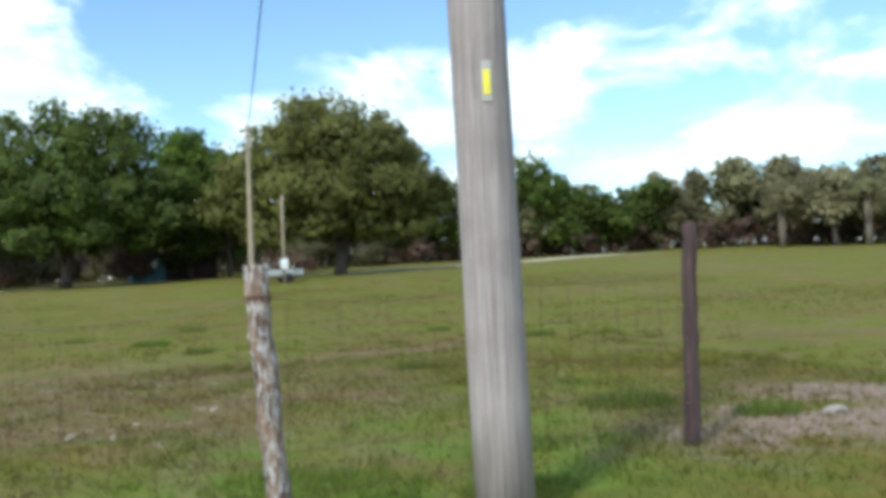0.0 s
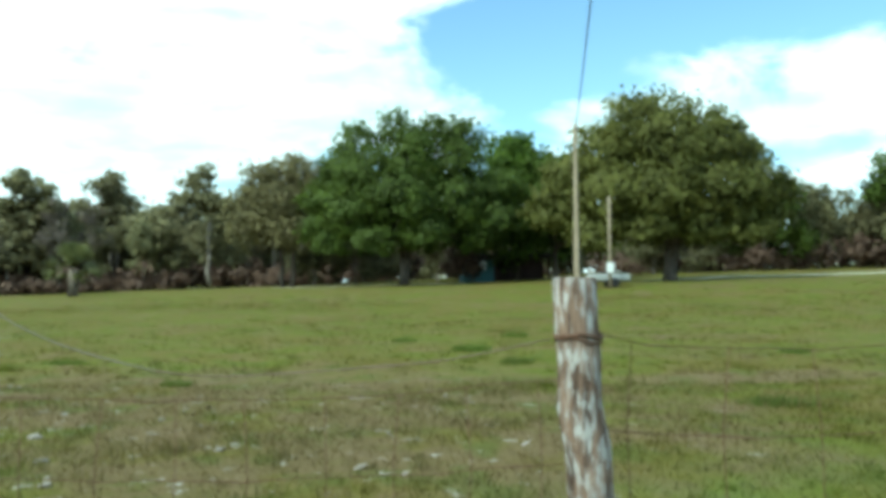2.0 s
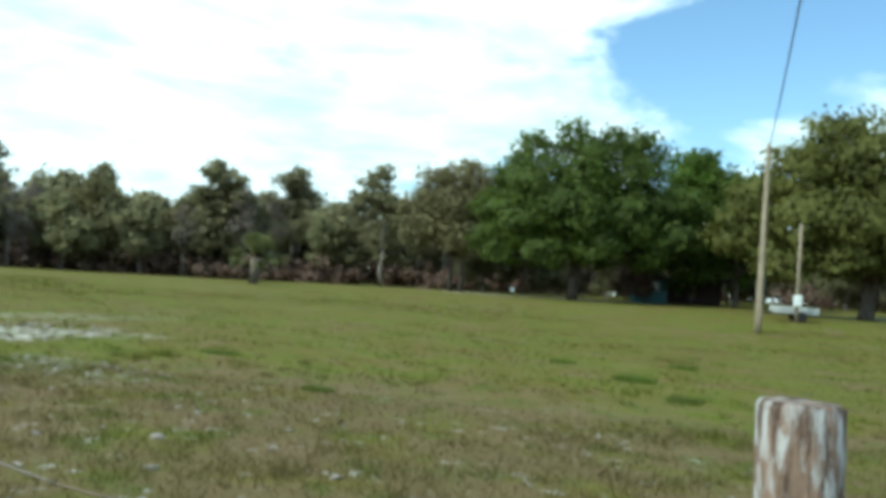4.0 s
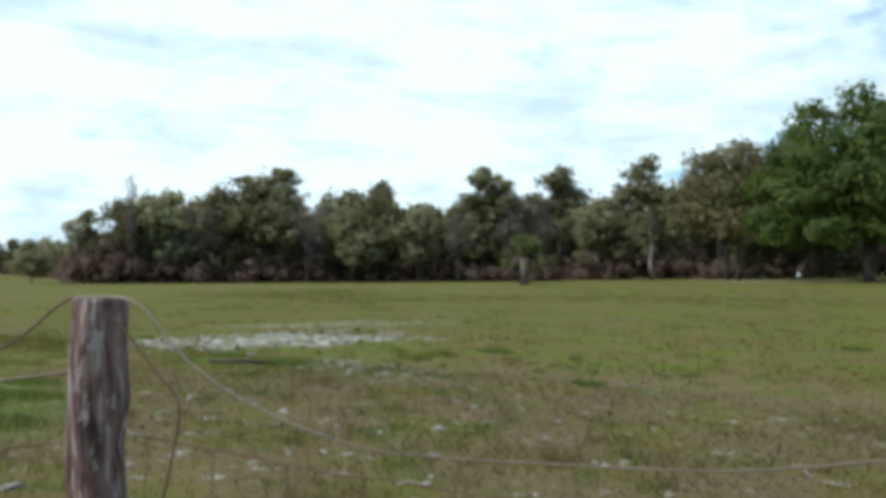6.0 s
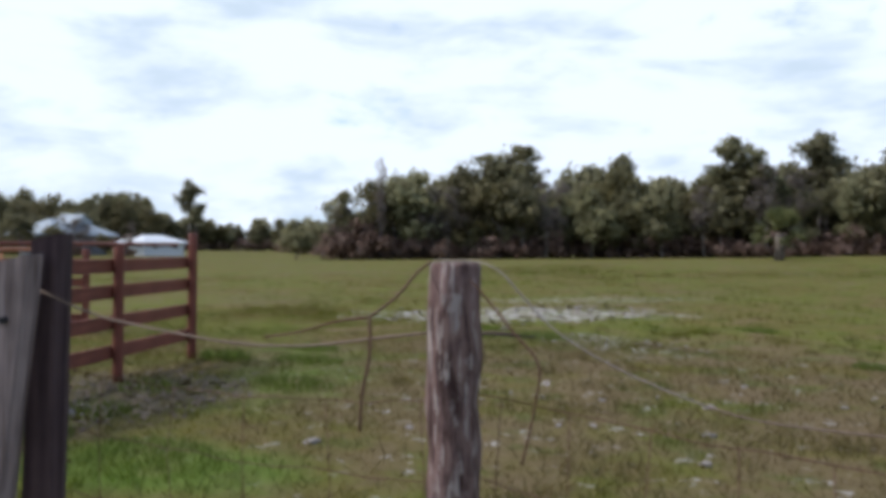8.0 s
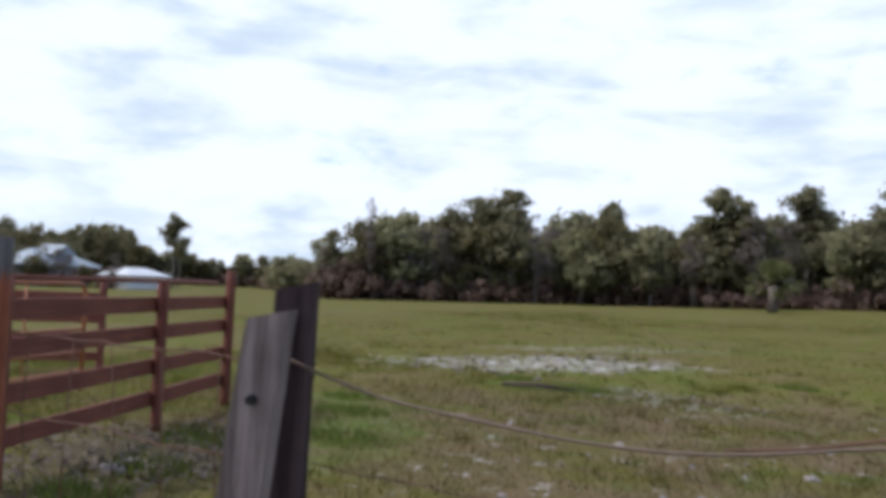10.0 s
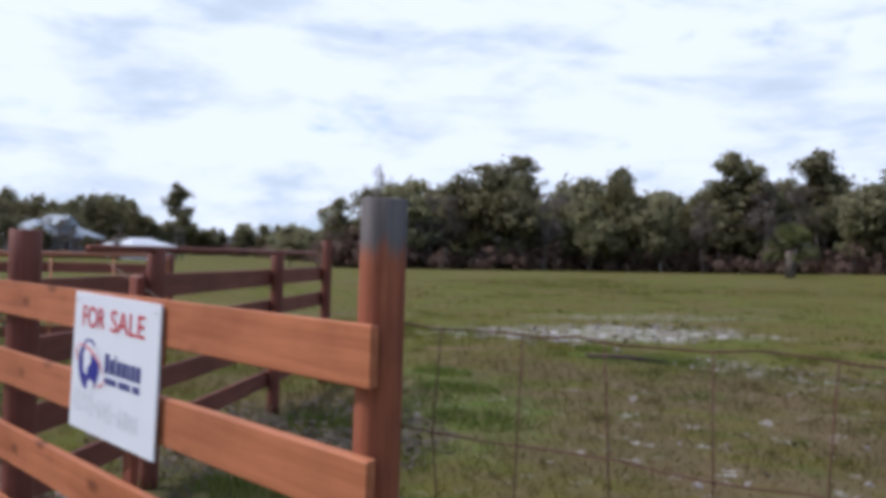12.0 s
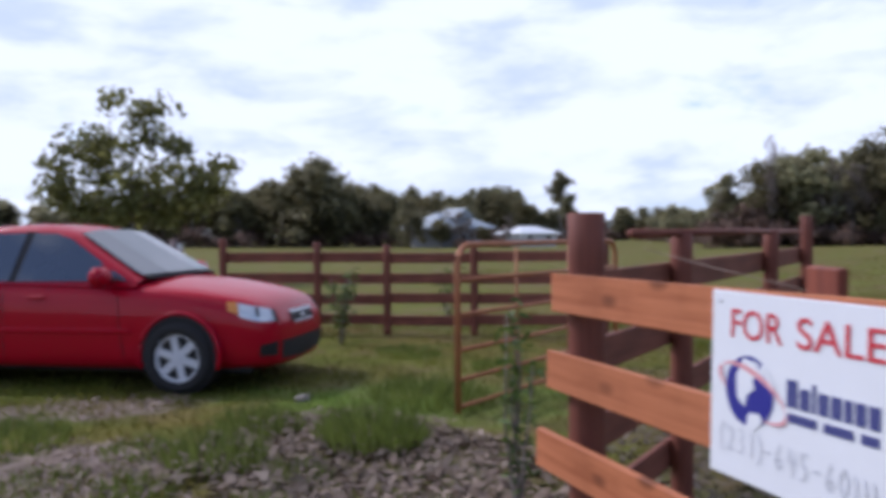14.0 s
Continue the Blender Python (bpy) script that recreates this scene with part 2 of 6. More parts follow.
def ground_material():
    g = Mat("pasture_ground", 0.95, spec=0.1)
    c, fine, mid = pasture(g)
    speck = g.noise(g.pos, 3.2, 5, 0.75)
    sand = g.mix(fine, (0.36, 0.33, 0.30), (0.72, 0.69, 0.66))
    white = g.math("MAXIMUM", g.blob(-7.6, 12.4, 3.4, 1.7, 62, 0.8), g.math("MULTIPLY", g.blob(-9.6, 17.5, 4.0, 1.2, 64), 0.35))
    c = g.mix(g.math("MULTIPLY", white, g.span(speck, 0.47, 0.58)), c, sand)
    spots = g.math("MULTIPLY", g.blob(0.4, 6.3, 6.0, 4.4, 20), g.span(speck, 0.585, 0.66))
    c = g.mix(g.math("MULTIPLY", spots, 0.6), c, sand)
    strip = g.math("MULTIPLY", g.math("MAXIMUM", g.blob(-3.4, 9.6, 1.7, 0.7, 150), g.blob(-9.0, 10.6, 1.5, 1.0, 60)), g.span(speck, 0.50, 0.60))
    c = g.mix(g.math("MULTIPLY", strip, 0.75), c, sand)
    bare = g.math("MULTIPLY", g.blob(8.8, 2.7, 2.2, 1.2, 20), g.span(mid, 0.36, 0.5))
    c = g.mix(bare, c, g.mix(fine, (0.16, 0.110, 0.085), (0.30, 0.225, 0.185)))
    worn = g.math("MULTIPLY", g.math("MAXIMUM", g.blob(-6.9, -1.7, 0.5, 0.9, 0), g.blob(-5.0, -1.6, 0.7, 0.6, 0)), g.span(mid, 0.34, 0.48))
    c = g.mix(worn, c, g.mix(fine, (0.17, 0.125, 0.105), (0.33, 0.26, 0.225)))
    # soil and litter; the strip along the fence also has its shade coloured in
    soil = g.math("MAXIMUM", g.blob(-3.6, 2.4, 2.5, 1.0, -50, 0.35), g.blob(-4.3, 0.1, 1.7, 1.1, 10, 0.35))
    c = g.mix(g.math("MULTIPLY", soil, g.span(mid, 0.36, 0.58, 0.9, 0.35)), c, g.mix(fine, (0.040, 0.030, 0.020), (0.135, 0.105, 0.075)))
    # sandy drive past the trees and the worn strip by the wood
    drive = g.math("MAXIMUM", g.blob(33.0, 61.5, 19.0, 1.6, 9, 0.1), g.blob(-6.0, 66.5, 14.0, 1.3, -8, 0.2))
    c = g.mix(g.math("MULTIPLY", drive, 0.85), c, (0.60, 0.55, 0.48))
    g.color(c)
    g.bump(g.math("ADD", fine, g.math("MULTIPLY", mid, 2.0)), 0.7, 0.04)
    return g.m


def blade_material(name, tone, lit=0.35):
    g = Mat(name, 0.7, spec=0.2)
    c, fine, mid = pasture(g)
    c = g.mix(1.0, c, g.mix(g.geo.outputs["Random Per Island"], tuple(0.75 * v for v in tone), tuple(1.35 * v for v in tone)), "MULTIPLY")
    g.color(c)
    tr = g.t.nodes.new("ShaderNodeBsdfTranslucent")
    g.put(c, tr.inputs[0])
    mx = g.t.nodes.new("ShaderNodeMixShader")
    mx.inputs[0].default_value = lit
    g.t.links.new(g.b.outputs[0], mx.inputs[1])
    g.t.links.new(tr.outputs[0], mx.inputs[2])
    g.t.links.new(mx.outputs[0], g.t.nodes["Material Output"].inputs[0])
    return g.m


def leaf_material(name, dark, light, through=0.25, rough=0.6, dull=(0.10, 0.085, 0.04)):
    g = Mat(name, rough, spec=0.25)
    r = g.geo.outputs["Random Per Island"]
    patch = g.noise(g.obj, 0.35, 3, 0.6)
    f = g.math("ADD", g.math("MULTIPLY", r, 0.6), g.math("MULTIPLY", g.span(patch, 0.35, 0.65), 0.4))
    c = g.mix(f, dark, light)
    c = g.mix(g.math("MULTIPLY", g.info.outputs["Random"], 0.34), c, dull)
    g.color(c)
    tr = g.t.nodes.new("ShaderNodeBsdfTranslucent")
    g.put(c, tr.inputs[0])
    mx = g.t.nodes.new("ShaderNodeMixShader")
    mx.inputs[0].default_value = through
    g.t.links.new(g.b.outputs[0], mx.inputs[1])
    g.t.links.new(tr.outputs[0], mx.inputs[2])
    g.t.links.new(mx.outputs[0], g.t.nodes["Material Output"].inputs[0])
    return g.m


def wood_material(name, dark, light, along=(1, 1, 0.06), rough=0.8, knots=None, scale=22.0):
    g = Mat(name, rough, spec=0.25)
    grain = g.noise(g.scaled(g.obj, along), scale, 6, 0.65)
    blot = g.noise(g.obj, 2.6, 4, 0.6)
    c = g.mix(g.span(grain, 0.30, 0.70), dark, light)
    c = g.mix(g.span(blot, 0.40, 0.72, 0.0, 0.45), c, tuple(0.6 * v for v in dark))
    if knots:
        k = g.t.nodes.new("ShaderNodeTexVoronoi")
        k.inputs["Scale"].default_value = 2.1
        g.put(g.scaled(g.obj, knots), k.inputs["Vector"])
        c = g.mix(g.span(k.outputs["Distance"], 0.08, 0.22, 0.8, 0.0), c, tuple(0.32 * v for v in dark))
    c = g.mix(g.math("MULTIPLY", g.info.outputs["Random"], 0.35), c, tuple(0.72 * v for v in light))
    g.color(c).bump(grain, 0.35, 0.006)
    return g.m


def plain(name, col, rough=0.5, metal=0.0, spec=0.4, vary=0.2, scale=6.0):
    g = Mat(name, rough, metal, spec)
    n = g.noise(g.obj, scale, 5, 0.6)
    g.color(g.mix(g.span(n, 0.35, 0.7, 0.0, vary), col, tuple(0.6 * v for v in col)))
    return g.m


def bark_material(name, dark, light, patchy=None, scale=18.0, flow=0.40, edge=0.475, grain=24.0, fade=0.06):
    g = Mat(name, 0.95, spec=0.15)
    ridge = g.noise(g.scaled(g.obj, (1, 1, 0.16)), scale, 6, 0.7)
    c = g.mix(g.span(ridge, 0.36, 0.62), dark, light)
    if patchy:
        p = g.noise(g.scaled(g.obj, (1, 1, flow)), grain, 6, 0.62)
        c = g.mix(g.span(p, edge, edge + fade), c, patchy)
    g.color(c).bump(ridge, 0.9, 0.02)
    return g.m


def half_stained_material():
    """Red-brown stain that stops short of a grey weathered post top."""
    g = Mat("half_stained_post", 0.7, spec=0.25)
    grain = g.noise(g.scaled(g.obj, (1, 1, 0.05)), 26.0, 6, 0.65)
    blot = g.noise(g.obj, 5.0, 4, 0.6)
    c = g.mix(g.span(grain, 0.30, 0.70), (0.215, 0.060, 0.030), (0.40, 0.130, 0.062))
    c = g.mix(g.span(blot, 0.42, 0.70, 0.0, 0.5), c, (0.12, 0.036, 0.024))
    sp = g.t.nodes.new("ShaderNodeSeparateXYZ")
    g.put(g.obj, sp.inputs[0])
    z = g.math("ADD", sp.outputs[2], g.math("MULTIPLY", g.math("SUBTRACT", g.noise(g.scaled(g.obj, (1, 1, 0.12)), 34.0, 4, 0.6), 0.5), 0.13))
    c = g.mix(g.span(z, 1.335, 1.395), c, g.mix(g.span(grain, 0.3, 0.7), (0.065, 0.056, 0.052), (0.17, 0.148, 0.138)))
    g.color(c).bump(grain, 0.35, 0.006)
    return g.m


M_GROUND = ground_material()
M_CORNER = half_stained_material()
M_BLADE = blade_material("grass_blades", (1.08, 1.10, 0.98), 0.5)
M_CLUMP = blade_material("grass_clump_blades", (1.04, 1.12, 0.92), 0.55)
M_WEED = leaf_material("weed_leaf", (0.045, 0.085, 0.015), (0.14, 0.21, 0.05), 0.35)
M_TUFT = leaf_material("tuft_leaf", (0.082, 0.125, 0.017), (0.195, 0.25, 0.048), 0.5)
M_OAK = leaf_material("green_oak_leaf", (0.050, 0.084, 0.012), (0.150, 0.225, 0.032), 0.55)
M_GOLD = leaf_material("olive_oak_leaf", (0.080, 0.086, 0.020), (0.235, 0.240, 0.064), 0.55)
M_RUST = leaf_material("russet_oak_leaf", (0.120, 0.110, 0.046), (0.250, 0.222, 0.098), 0.55, dull=(0.20, 0.165, 0.095))
M_PINE = leaf_material("pine_needle", (0.160, 0.152, 0.078), (0.330, 0.308, 0.160), 0.58, dull=(0.16, 0.13, 0.08))
M_PALM = leaf_material("palm_frond", (0.11, 0.122, 0.044), (0.26, 0.262, 0.11), 0.45)
M_YOUNG = leaf_material("young_tree_leaf", (0.11, 0.115, 0.036), (0.29, 0.285, 0.095), 0.55)
M_DARKRED = wood_material("maroon_stained_post", (0.13, 0.040, 0.028), (0.25, 0.082, 0.052), (1, 1, 0.05), 0.65, scale=24)
M_GREYG = leaf_material("grey_green_leaf", (0.240, 0.234, 0.122), (0.440, 0.418, 0.226), 0.60, dull=(0.23, 0.175, 0.115))
M_SCRUB = leaf_material("dark_scrub_leaf", (0.165, 0.110, 0.086), (0.31, 0.215, 0.165), 0.55, dull=(0.2, 0.13, 0.10))
M_TWIG = leaf_material("bare_twig", (0.17, 0.14, 0.12), (0.32, 0.27, 0.235), 0.45)
M_OAKBARK = bark_material("dark_oak_bark", (0.045, 0.036, 0.032), (0.14, 0.115, 0.10), scale=5.0)
M_PALMBARK = bark_material("palm_bark", (0.07, 0.056, 0.045), (0.20, 0.165, 0.135), scale=7.0)
M_TRUNK = bark_material("grey_bark", (0.11, 0.09, 0.078), (0.33, 0.285, 0.25), scale=5.0)
M_BARK = bark_material("cedar_bark", (0.050, 0.026, 0.024), (0.27, 0.175, 0.155), (0.42, 0.345, 0.315), scale=44.0, flow=0.18, edge=0.535, grain=55.0)
M_LICHEN = bark_material("lichen_bark", (0.07, 0.045, 0.035), (0.30, 0.20, 0.15), (0.50, 0.475, 0.47), scale=40.0, flow=0.30, edge=0.45, grain=58.0, fade=0.19)
M_POLE = wood_material("weathered_pole", (0.17, 0.135, 0.128), (0.44, 0.38, 0.37), (1, 1, 0.025), 0.9, scale=62)
M_SPLIT = wood_material("weathered_split_wood", (0.10, 0.070, 0.062), (0.36, 0.28, 0.26), (1, 1, 0.05), 0.9, scale=30)
M_DARKPOST = wood_material("dark_old_wood", (0.030, 0.017, 0.020), (0.105, 0.068, 0.068), (1, 1, 0.05), 0.9, scale=28)
M_YELLOWPOLE = wood_material("pale_service_pole", (0.26, 0.20, 0.14), (0.44, 0.36, 0.27), (1, 1, 0.03), 0.9, scale=12)
M_ORANGE = wood_material("orange_stained_board", (0.36, 0.110, 0.043), (0.57, 0.205, 0.090), (0.05, 1, 1), 0.62, knots=(1.5, 0.3, 3.4), scale=26)
M_REDWOOD = wood_material("red_brown_stained_wood", (0.155, 0.050, 0.034), (0.29, 0.098, 0.062), (0.06, 1, 1), 0.65, scale=22)
M_REDPOST = wood_material("red_brown_stained_post", (0.155, 0.042, 0.027), (0.285, 0.086, 0.048), (1, 1, 0.05), 0.65, scale=24)
M_GREYTOP = wood_material("grey_weathered_post_top", (0.10, 0.085, 0.075), (0.24, 0.205, 0.185), (1, 1, 0.06), 0.9, scale=26)
M_WIRE = plain("rusty_wire", (0.16, 0.085, 0.055), 0.8, 0.4, vary=0.6, scale=40)
M_PALEWIRE = plain("galvanised_wire", (0.27, 0.225, 0.19), 0.5, 0.5, vary=0.5, scale=40)
M_CABLE = plain("black_cable", (0.03, 0.03, 0.035), 0.6)
M_GATE = plain("rust_orange_gate_paint", (0.42, 0.16, 0.07), 0.55, 0.1, vary=0.5, scale=14)
M_SIGN = plain("white_sign_board", (0.80, 0.81, 0.84), 0.4, vary=0.06)
M_RED = plain("red_print", (0.62, 0.035, 0.05), 0.5, vary=0.1)
M_NAVY = plain("navy_print", (0.030, 0.030, 0.26), 0.5, vary=0.1)
M_SLATE = plain("slate_print", (0.065, 0.07, 0.22), 0.5, vary=0.1)
M_PENCIL = plain("faded_ink", (0.50, 0.51, 0.55), 0.6, vary=0.2)
M_PINK = plain("pale_red_print", (0.74, 0.34, 0.36), 0.5, vary=0.1)
M_YELLOW = plain("yellow_tag", (0.86, 0.72, 0.06), 0.5)
M_PLATE = plain("dull_tag_plate", (0.42, 0.40, 0.39), 0.6)
M_TANWIRE = plain("tan_rusted_wire", (0.23, 0.165, 0.125), 0.7, 0.3, vary=0.5, scale=40)
M_TAG = plain("pale_tag_plate", (0.72, 0.72, 0.68), 0.5)
M_CARRED = plain("red_car_paint", (0.40, 0.002, 0.016), 0.42, 0.0, 0.06, vary=0.05)
M_CARRED.node_tree.nodes["Principled BSDF"].inputs["Coat Weight"].default_value = 0.45
M_CARRED.node_tree.nodes["Principled BSDF"].inputs["Coat Roughness"].default_value = 0.06
M_GLASS = plain("dark_car_glass", (0.040, 0.044, 0.052), 0.04, 0.0, 1.0, vary=0.05)
M_GLASS.node_tree.nodes["Principled BSDF"].inputs["IOR"].default_value = 1.62
M_TYRE = plain("black_tyre", (0.022, 0.021, 0.022), 0.85)
M_BLACK = plain("black_plastic", (0.016, 0.015, 0.017), 0.7)
M_ALLOY = plain("silver_wheel", (0.62, 0.62, 0.64), 0.35, 0.0)
M_LAMP = plain("clear_headlight", (0.68, 0.70, 0.72), 0.12, 0.3)
M_AMBER = plain("amber_indicator", (0.80, 0.30, 0.06), 0.3)
M_ROOF = plain("grey_metal_roof", (0.33, 0.37, 0.40), 0.6, 0.1)
M_WHITE = plain("white_paint", (0.76, 0.77, 0.78), 0.5)
# white trailer paint, greyed to hold the shade of the oak
M_SHADEDWHITE = plain("shaded_white_paint", (0.40, 0.41, 0.41), 0.6)
M_WALL = plain("pale_grey_siding", (0.22, 0.22, 0.23), 0.7)
M_TEAL = plain("teal_siding", (0.06, 0.14, 0.17), 0.7)
M_DARKROOF = plain("dark_shingle_roof", (0.05, 0.042, 0.045), 0.9)
M_PANE = plain("dark_window_pane", (0.03, 0.035, 0.045), 0.1, 0, 0.8)
M_LITTER = leaf_material("dry_leaf_litter", (0.052, 0.033, 0.023), (0.34, 0.245, 0.18), 0.1)
# twig litter, coloured darker for the shaded ground along the fence
M_MULCH = leaf_material("dark_twig_litter", (0.042, 0.029, 0.020), (0.19, 0.14, 0.10), 0.05)
M_STONE = plain("pale_stone", (0.29, 0.25, 0.22), 0.9, vary=0.5, scale=20)


# ---- mesh helpers ----
def mesh_of(name, verts, faces, material, smooth=False):
    me = bpy.data.meshes.new(name)
    me.from_pydata([tuple(v) for v in verts], [], faces)
    me.materials.append(material)
    if smooth:
        me.polygons.foreach_set("use_smooth", [True] * len(me.polygons))
    me.update()
    return me


def place(name, me, parent=None, m=None, label="", **tags):
    ob = new(name, me)
    if parent:
        ob.parent = parent
    if m is not None:
        ob.matrix_local = m
    tagged(ob, label, **tags)
    return ob


def thing(name, label, category, m=None, group="", kind=""):
    ob = new(name)
    ob.empty_display_size = 0.1
    if m is not None:
        ob.matrix_basis = m
    return tagged(ob, label, category, group, kind)


def bm_part(name, bm, material, parent, label="", m=None, smooth=False):
    me = bpy.data.meshes.new(name)
    bm.to_mesh(me)
    bm.free()
    me.materials.append(material)
    if smooth:
        me.polygons.foreach_set("use_smooth", [True] * len(me.polygons))
    return place(name, me, parent, m, label)


def box_bm(x0, x1, y0, y1, z0, z1, bevel=0.004, wob=0.0, rng=None):
    bm = bmesh.new()
    bmesh.ops.create_cube(bm, size=1)
    for v in bm.verts:
        v.co = Vector((x0 + (v.co.x + 0.5) * (x1 - x0), y0 + (v.co.y + 0.5) * (y1 - y0), z0 + (v.co.z + 0.5) * (z1 - z0)))
        if wob:
            v.co += Vector((rng.uniform(-wob, wob), 0, rng.uniform(-wob, wob)))
    if bevel:
        bmesh.ops.bevel(bm, geom=list(bm.edges), offset=bevel, segments=1, affect="EDGES")
    return bm


def tube_data(points, radii, sides=8, cap=True, rough=0.0, rng=None):
    """Rings along a line of points."""
    vs, fs = [], []
    pts = [Vector(p) for p in points]
    ref = Vector((0, 0, 1))
    for i, p in enumerate(pts):
        d = (pts[min(i + 1, len(pts) - 1)] - pts[max(i - 1, 0)]).normalized()
        u = d.cross(ref if abs(d.z) < 0.95 else Vector((1, 0, 0))).normalized()
        w = d.cross(u)
        for k in range(sides):
            a = 2 * math.pi * k / sides
            r = radii[i] * (1 + (rng.uniform(-rough, rough) if rough else 0))
            vs.append(p + (u * math.cos(a) + w * math.sin(a)) * r)
    for i in range(len(pts) - 1):
        for k in range(sides):
            a, b = i * sides + k, i * sides + (k + 1) % sides
            fs.append((a, b, b + sides, a + sides))
    if cap:
        fs.append(tuple(range(sides))[::-1])
        fs.append(tuple(range((len(pts) - 1) * sides, len(pts) * sides)))
    return vs, fs


def tube(name, points, radii, material, parent=None, sides=8, label="", rough=0.0, rng=None, smooth=True, **tags):
    if isinstance(radii, (int, float)):
        radii = [radii] * len(points)
    vs, fs = tube_data(points, radii, sides, True, rough, rng)
    return place(name, mesh_of(name, vs, fs, material, smooth), parent, None, label, **tags)


def join_data(chunks):
    vs, fs = [], []
    for v, f in chunks:
        o = len(vs)
        vs.extend(v)
        fs.extend(tuple(i + o for i in q) for q in f)
    return vs, fs


def quads_mesh(name, centers, us, ws, material):
    """Many small four-sided leaves, given their centres and half axes."""
    n = len(centers)
    co = np.empty((n, 4, 3))
    co[:, 0], co[:, 1], co[:, 2], co[:, 3] = centers - us, centers - ws * 0.9, centers + us, centers + ws
    me = bpy.data.meshes.new(name)
    me.vertices.add(n * 4)
    me.vertices.foreach_set("co", co.reshape(-1))
    me.loops.add(n * 4)
    me.loops.foreach_set("vertex_index", np.arange(n * 4, dtype=np.int32))
    me.polygons.add(n)
    me.polygons.foreach_set("loop_start", np.arange(0, n * 4, 4, dtype=np.int32))
    me.materials.append(material)
    me.update(calc_edges=True)
    me.validate()
    return me


def tris_mesh(name, co, material):
    n = len(co)
    me = bpy.data.meshes.new(name)
    me.vertices.add(n * 3)
    me.vertices.foreach_set("co", co.reshape(-1))
    me.loops.add(n * 3)
    me.loops.foreach_set("vertex_index", np.arange(n * 3, dtype=np.int32))
    me.polygons.add(n)
    me.polygons.foreach_set("loop_start", np.arange(0, n * 3, 3, dtype=np.int32))
    me.materials.append(material)
    me.update(calc_edges=True)
    return me


def ground_z(x, y):
    """The land lies level by the fence and rises gently away from it."""
    r = math.hypot(x, y - 4)
    k = min(max((r - 14) / 38, 0), 1)
    k = k * k * (3 - 2 * k)
    s = min(1.0, 100 / max(r, 1e-6))
    x, y = x * s, max(y * s, 0)
    z = 0.0019 * x + 0.0196 * y + 0.000324 * x * y
    return k * min(max(z, -0.35), 3.2)


# ---- ground ----
def build_ground():
    vs, fs = [], []
    sides = 144
    radii = [0.0]
    r = 0.35
    while r < 3200:
        radii.append(r)
        r *= 1.075
    vs.append((0, 4, 0))
    for r in radii[1:]:
        for k in range(sides):
            a = 2 * math.pi * (k + 0.0) / sides
            x, y = r * math.cos(a), 4 + r * math.sin(a)
            z = ground_z(x, y)
            if r > 5:
                z += 0.035 * noise.noise((x * 0.45, y * 0.45, 1.7)) * min(1, (r - 5) / 4)
            if r > 18:
                z += 0.12 * noise.noise((x * 0.11, y * 0.11, 4.2)) * min(1, (r - 18) / 20)
            vs.append((x, y, z))
    for k in range(sides):
        fs.append((0, 1 + k, 1 + (k + 1) % sides))
    for i in range(len(radii) - 2):
        for k in range(sides):
            a, b = 1 + i * sides + k, 1 + i * sides + (k + 1) % sides
            fs.append((a, a + sides, b + sides, b))
    ob = place("ground", mesh_of("ground", vs, fs, M_GROUND, True))
    tagged(ob, "dry pasture of olive and green grass with pale sand patches", "ground", kind="structure")


build_ground()


# ---- grass ----
def blades(name, n, area, seed, h0, h1, w0, material, label, keep=None):
    rng = np.random.default_rng(seed)
    x = rng.uniform(area[0], area[1], n)
    y = rng.uniform(area[2], area[3], n)
    if keep is not None:
        ok = keep(x, y, rng)
        x, y = x[ok], y[ok]
        n = len(x)
    z = np.array([ground_z(a, b) for a, b in zip(x, y)])
    dens = np.array([noise.noise((a * 0.8, b * 0.8, 9.0)) for a, b in zip(x, y)])
    h = rng.uniform(h0, h1, n) * (1 + 0.7 * dens)
    a = rng.uniform(0, 2 * np.pi, n)
    lean = rng.normal(0, 1.1, (n, 2)) * h[:, None]
    w = w0 * rng.uniform(0.6, 1.4, n)
    co = np.zeros((n, 3, 3))
    co[:, 0] = np.stack([x - w * np.cos(a), y - w * np.sin(a), z - 0.02], 1)
    co[:, 1] = np.stack([x + w * np.cos(a), y + w * np.sin(a), z - 0.02], 1)
    co[:, 2] = np.stack([x + lean[:, 0], y + lean[:, 1], z + h], 1)
    ob = place(name, tris_mesh(name, co, material))
    tagged(ob, label, "grass", kind="stuff")


def off_bare(x, y, rng):
    """Keeps grass off the soil, the litter and the sand."""
    d1 = ((x + 4.3) / 1.9) ** 2 + ((y - 0.1) / 1.2) ** 2
    d2 = np.hypot(x + 3.6, y - 2.4) / 1.5
    d3 = ((x + 7.6) / 2.6) ** 2 + ((y - 12.4) / 3.0) ** 2
    p = np.clip(np.minimum(np.minimum(d1, d2), d3), 0.12, 1)
    return rng.uniform(0, 1, len(x)) < p


blades("pasture_grass", 110000, (-12, 11, -1.2, 10), 3, 0.02, 0.07, 0.007, M_BLADE, "short dry pasture grass, olive and straw coloured", off_bare)
blades("far_pasture_grass", 60000, (-28, 28, 10, 40), 4, 0.02, 0.055, 0.015, M_BLADE, "short pasture grass further out in the field", off_bare)
blades("drive_grass", 30000, (-14, -3, -7, -1.2), 9, 0.02, 0.07, 0.008, M_BLADE, "worn short grass beside the parked car")
blades("verge_grass", 40000, (-3, 11, -6, -1.2), 10, 0.02, 0.07, 0.008, M_BLADE, "short grass on the near side of the fence")


